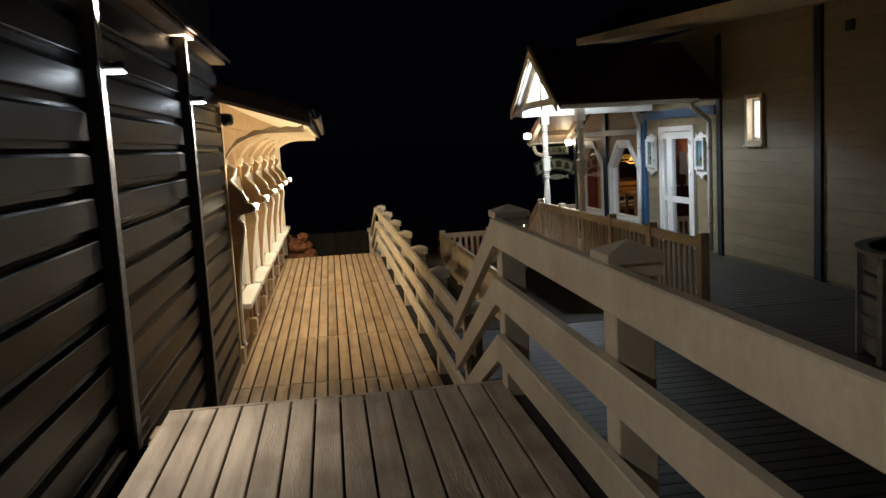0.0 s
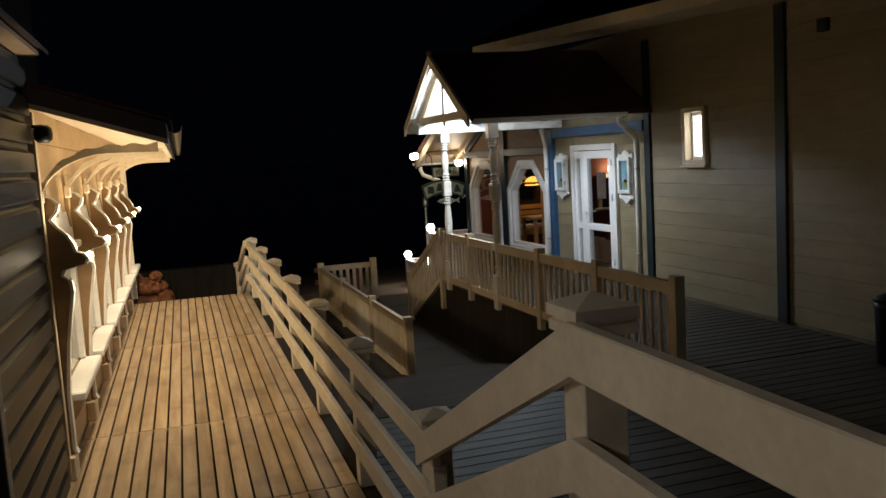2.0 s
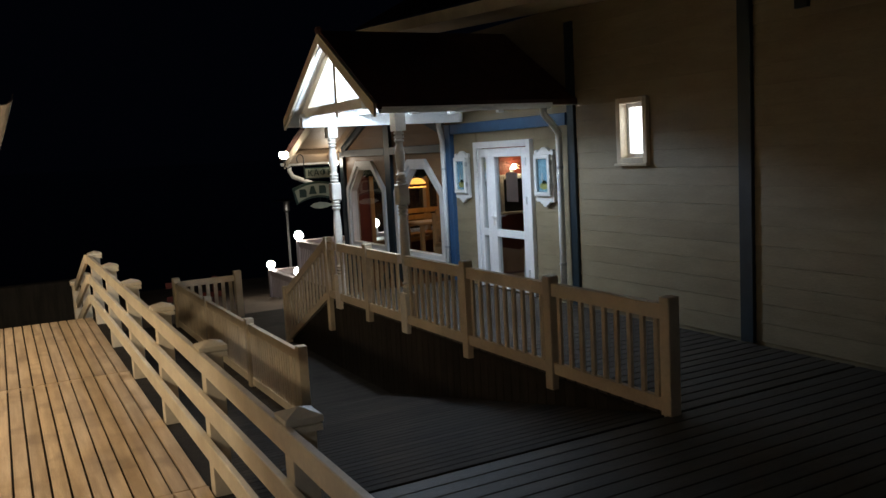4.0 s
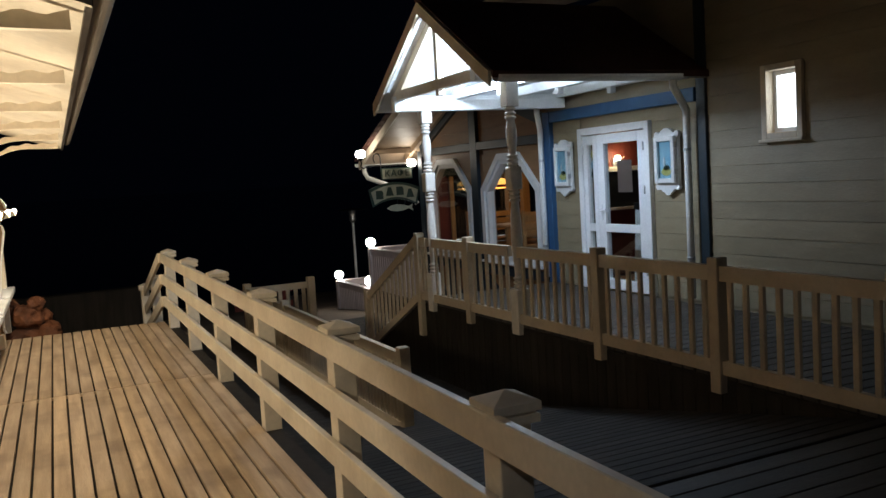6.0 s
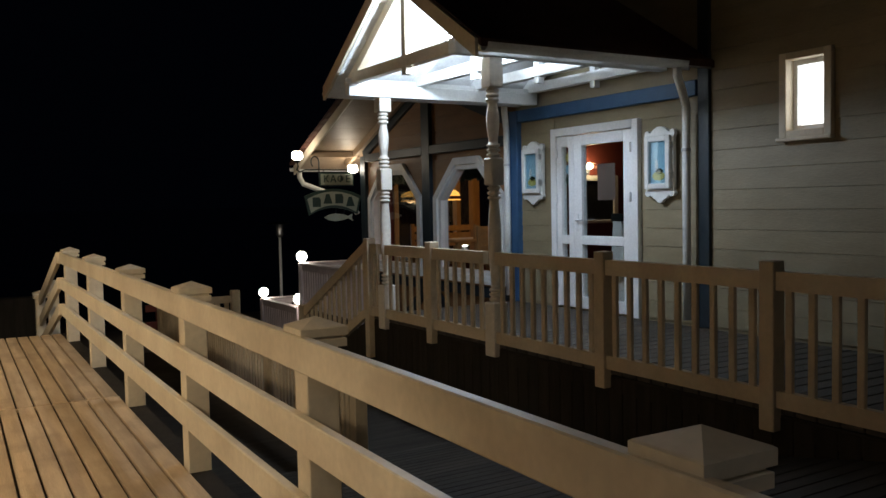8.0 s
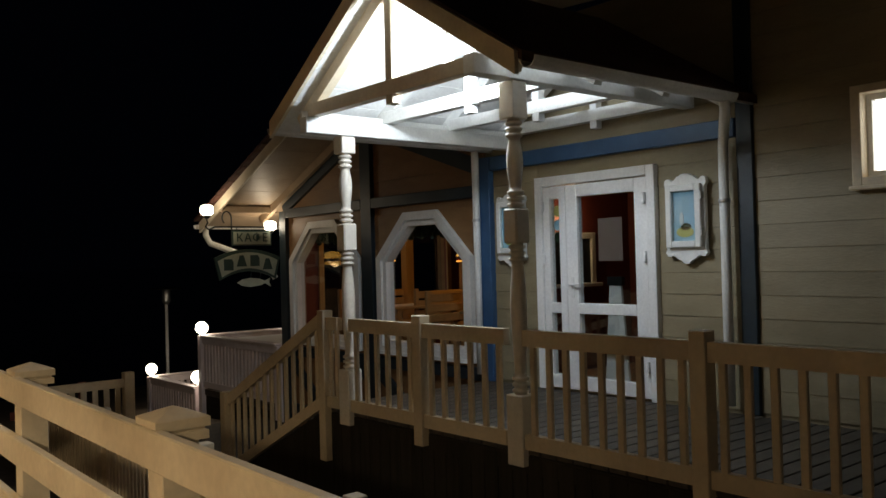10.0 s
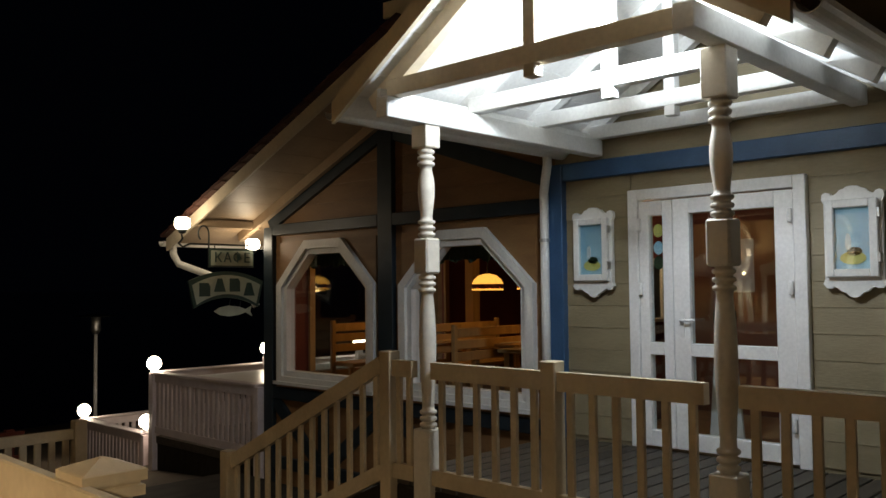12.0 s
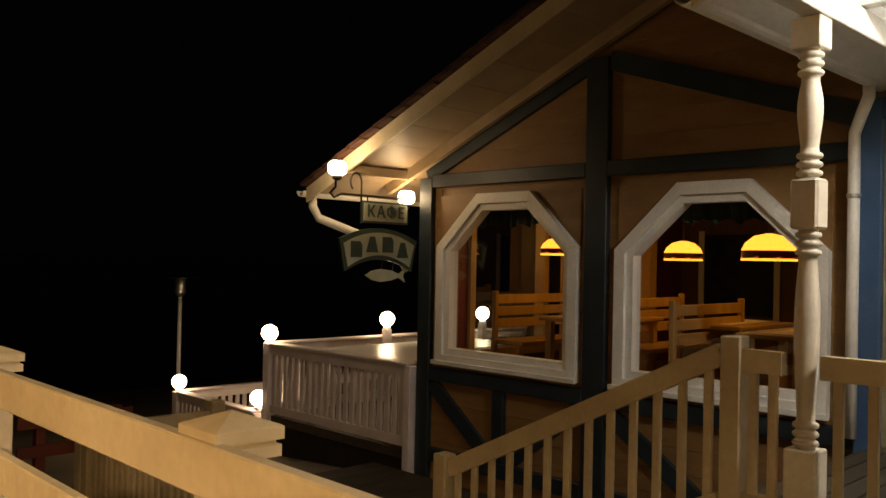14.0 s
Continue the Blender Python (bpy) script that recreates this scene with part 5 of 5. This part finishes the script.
def pendant(x, y, z, w):
    p = empty("pendant_lamp", (x, y, z), "amber fringed pendant lampshade", "lamp", "pendant lamps")
    prof = [(w * 0.485, 0.14 * w), (w * 0.42, w * 0.28), (w * 0.27, w * 0.41), (0.03, w * 0.46)]
    bm = bmesh.new()
    n = 32
    rings = [[bm.verts.new((x + r * (1 + 0.03 * (i % 2)) * math.cos(2 * math.pi * i / n), y + r * (1 + 0.03 * (i % 2)) * math.sin(2 * math.pi * i / n), z + h)) for i in range(n)] for r, h in prof]
    for a, b in zip(rings, rings[1:]):
        for i in range(n):
            bm.faces.new((a[i], a[(i + 1) % n], b[(i + 1) % n], b[i]))
    part("shade", bm, SHADE, p).visible_shadow = False
    band = bmesh.new()
    rr = [[band.verts.new((x + r * math.cos(2 * math.pi * i / n), y + r * math.sin(2 * math.pi * i / n), z + h + (0.012 * (i % 4 == 0) if h == 0 else 0))) for i in range(n)] for r, h in ((w * 0.5, 0.0), (w * 0.487, 0.14 * w))]
    for i in range(n):
        band.faces.new((rr[0][i], rr[0][(i + 1) % n], rr[1][(i + 1) % n], rr[1][i]))
    part("band", band, REDWALL, p, "dark red band").visible_shadow = False
    part("fringe", lathe([(w * 0.49, -0.004), (w * 0.503, -0.022), (w * 0.49, -0.024)], (x, y, z), 32), SHADE, p).visible_shadow = False
    part("cord", tube([(x, y, z + w * 0.46), (x, y, 2.19)], 0.008, 6), IRON, p)
    point("pendant_light", (x, y, z + 0.02), ROOM_W, AMBER, 0.08)


ROOM_W = 1.7
pendant(8.0, 18.11, 1.34, 0.40)
pendant(7.6, 17.0, 1.35, 0.50)
pendant(7.25, 19.2, 1.37, 0.36)


def bench(x, y, w, turn=0):
    b = empty("bench", (x, y, -0.05), "pine dining bench with a slatted back", "bench", "benches")
    part("seat", box(x - w / 2, x + w / 2, y - 0.2, y + 0.2, 0.38, 0.43), RAW, b, bevel=0.008)
    for z in (0.55, 0.68, 0.81):
        part("back_slat", box(x - w / 2, x + w / 2, y + 0.17, y + 0.2, z, z + 0.10), RAW, b, bevel=0.006)
    for s in (-1, 1):
        part("end_post", box(x + s * w / 2 - 0.03, x + s * w / 2 + 0.03, y + 0.16, y + 0.21, -0.05, 0.95), RAW, b, bevel=0.006)
        part("leg", box(x + s * w / 2 - 0.03, x + s * w / 2 + 0.03, y - 0.19, y - 0.14, -0.05, 0.379), RAW, b, bevel=0.006)


def dining_table(x, y):
    t = empty("dining_table", (x, y, -0.05), "pine table with a pale cloth runner", "table", "dining tables")
    part("tabletop", box(x - 0.6, x + 0.6, y - 0.38, y + 0.38, 0.67, 0.71), RAW, t, bevel=0.008)
    part("runner", box(x - 0.5, x + 0.5, y - 0.2, y + 0.2, 0.712, 0.718), PAPER, t)
    for sx in (-0.5, 0.5):
        for sy in (-0.3, 0.3):
            part("leg", box(x + sx - 0.035, x + sx + 0.035, y + sy - 0.035, y + sy + 0.035, -0.05, 0.669), RAW, t)


for x, y in ((7.3, 16.5), (7.9, 17.5), (7.4, 18.7)):
    dining_table(x, y)
    bench(x, y + 0.75, 1.3)
hall = empty("entrance_hall", (7, 14, 0), "dark red entrance hall behind the door", "room", kind="structure")
part("floor", box(WX + 0.2, 8.2, 13.0, 15.4, -0.05, PD - 0.005), RAW, hall)
part("back_wall", box(8.2, 8.3, 12.9, 15.5, PD, 2.4), REDWALL, hall)
for y in (12.9, 15.41):
    part("side_wall", box(WX + 0.2, 8.2, y, y + 0.09, PD, 2.4), REDWALL, hall)
part("ceiling", box(WX + 0.2, 8.3, 12.9, 15.5, 2.4, 2.46), REDWALL, hall)
hl = empty("wall_sconce", (7.0, 15.40, 1.6), "bare lit bulb on a small wall sconce", "lamp")
part("plate", box(6.96, 7.04, 15.385, 15.408, 1.62, 1.74), STEEL, hl)
part("arm", tube([(7.0, 15.385, 1.66), (7.0, 15.34, 1.65), (7.0, 15.33, 1.69)], 0.008, 8), STEEL, hl)
part("bulb", ball((7.0, 15.33, 1.74), 0.045, 2), EAVEGLOW, hl, smooth=True).visible_shadow = False
point("hall_light", (7.0, 15.28, 1.74), 5.0, AMBER, 0.05)
iw = empty("inner_window", (7.2, 15.4, 1.1), "white-framed inner window on the red hall wall", "window")
for x0, x1, z0, z1 in ((6.75, 6.82, 1.04, 1.62), (7.45, 7.52, 1.04, 1.62), (6.821, 7.449, 1.55, 1.62)):
    part("frame", box(x0, x1, 15.36, 15.408, z0, z1), WHITE, iw, bevel=0.005)
part("window_sill", box(6.70, 7.57, 15.31, 15.408, 1.0, 1.039), WHITE, iw, bevel=0.005)
part("pane", box(6.821, 7.449, 15.39, 15.405, 1.04, 1.549), IRON, iw)
aboard = empty("folding_board", (6.5, 14.3, PD), "white folding menu board behind the door", "board")
part("panel", prism([(-0.15, 0.0), (-0.07, 1.0), (0.07, 1.0), (0.15, 0.0)], 0.03, Matrix(((0, 1, 0, 6.50), (1, 0, 0, 14.28), (0, 0, 1, PD), (0, 0, 0, 1)))), WHITE, aboard)
part("top_bar", box(6.49, 6.54, 14.19, 14.37, PD + 1.0, PD + 1.09), IRON, aboard)
part("logo_disc", prism([(0.035 * math.cos(i * math.pi / 6), 0.75 + 0.05 * math.sin(i * math.pi / 6)) for i in range(12)], 0.005, Matrix(((0, 1, 0, 6.494), (1, 0, 0, 14.28), (0, 0, 1, PD), (0, 0, 0, 1)))), IRON, aboard)

# ---- round planter and bin on the front deck ----
tub = empty("round_planter", (5.22, 6.1, PD), "large round planter of grey larch boards", "planter")
for k in range(5):
    z = PD + 0.03 + 0.175 * k
    r = 0.98 + 0.03 * math.sin(k * 0.8)
    part("band_board", lathe([(r - 0.03, z), (r, z + 0.006), (r + 0.012, z + 0.15), (r - 0.02, z + 0.16)], (5.22, 6.1, 0), 40), PLANTER, tub)
for k in range(14):
    a = 2 * math.pi * k / 14
    mm = Matrix.Translation((5.22, 6.1, 0)) @ Matrix.Rotation(a, 4, "Z")
    part("batten", box(1.0, 1.045, -0.035, 0.035, PD, PD + 0.92, mm), PLANTER, tub)
part("rim", lathe([(0.94, PD + 0.90), (1.05, PD + 0.90), (1.05, PD + 0.93), (0.94, PD + 0.93), (0.94, PD + 0.90)], (5.22, 6.1, 0), 40), PLANTER, tub)
part("soil", lathe([(0.93, PD + 0.55), (0.93, PD + 0.72), (0.3, PD + 0.76)], (5.22, 6.1, 0), 24), SKIRT, tub)
binn = empty("litter_bin", (5.55, 7.95, PD), "small dark litter bin against the wall", "bin")
part("body", lathe([(0.11, 0), (0.13, 0.5), (0.14, 0.56)], (5.6, 8.0, PD), 16), IRON, binn, smooth=True)
part("lid", lathe([(0.145, 0.561), (0.14, 0.60), (0.05, 0.63)], (5.6, 8.0, PD), 16), IRON, binn, smooth=True)

# ---- boards of walls and planks of decks ----
siding(12.62, 15.50, PD + 0.02, 2.28, 0.186, SIDING, OPEN)
siding(12.62, 15.50, 2.43, 2.75, 0.16, SIDING, [])
siding(9.95, 12.48, PD + 0.02, 3.5, 0.186, SIDING, OPEN)
siding(8.02, 9.79, PD + 0.02, 3.5, 0.186, SIDING, OPEN)
siding(5.0, 7.88, PD + 0.02, 3.3, 0.186, SIDING, OPEN)
siding(15.66, 17.70, -1.0, 2.02, 0.20, OCHRE, [(15.84, 17.61, 0.2, 1.93)])
siding(17.93, 19.86, -1.0, 2.02, 0.20, OCHRE, [(18.00, 19.77, 0.2, 1.93)])
siding(15.66, 17.70, 2.15, 3.4, 0.20, OCHRE, [])
siding(17.93, 19.86, 2.15, 3.1, 0.20, OCHRE, [], lambda z: (17.93, 19.95 - (z + 0.12 - 2.15) / 0.43))
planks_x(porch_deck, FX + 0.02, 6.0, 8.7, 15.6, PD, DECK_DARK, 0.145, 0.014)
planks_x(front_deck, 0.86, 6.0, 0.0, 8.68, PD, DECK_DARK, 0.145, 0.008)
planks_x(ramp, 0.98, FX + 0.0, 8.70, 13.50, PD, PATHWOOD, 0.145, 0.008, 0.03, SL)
for k in range(48):
    y = 8.72 + 0.1425 * k
    piece("skirt_board", "skirt", slab(0.025, 0.136, 1.05), SKIRT, skirt, Matrix.Translation((FX + 0.03, y + 0.07, -1.05 + 0.0)))
FRAME[0] = DECKLINE
for y in (7.86, 9.86, 13.7):
    part("joint_batten", box(DL, DRL, y - 0.013, y + 0.013, LOW - 0.03, LOW - 0.006), DECK, lower)
planks_y(lower, DL, DRL, [5.62, 7.86, 9.86, 13.7, 17.62], LOW, DECK, 0.118, 0.016)
planks_y(upper, DLU, DR - 0.02, [-4.0, 0.3, 4.29], HIGH, DECK_GREY, 0.127)
FRAME[0] = Matrix.Identity(4)
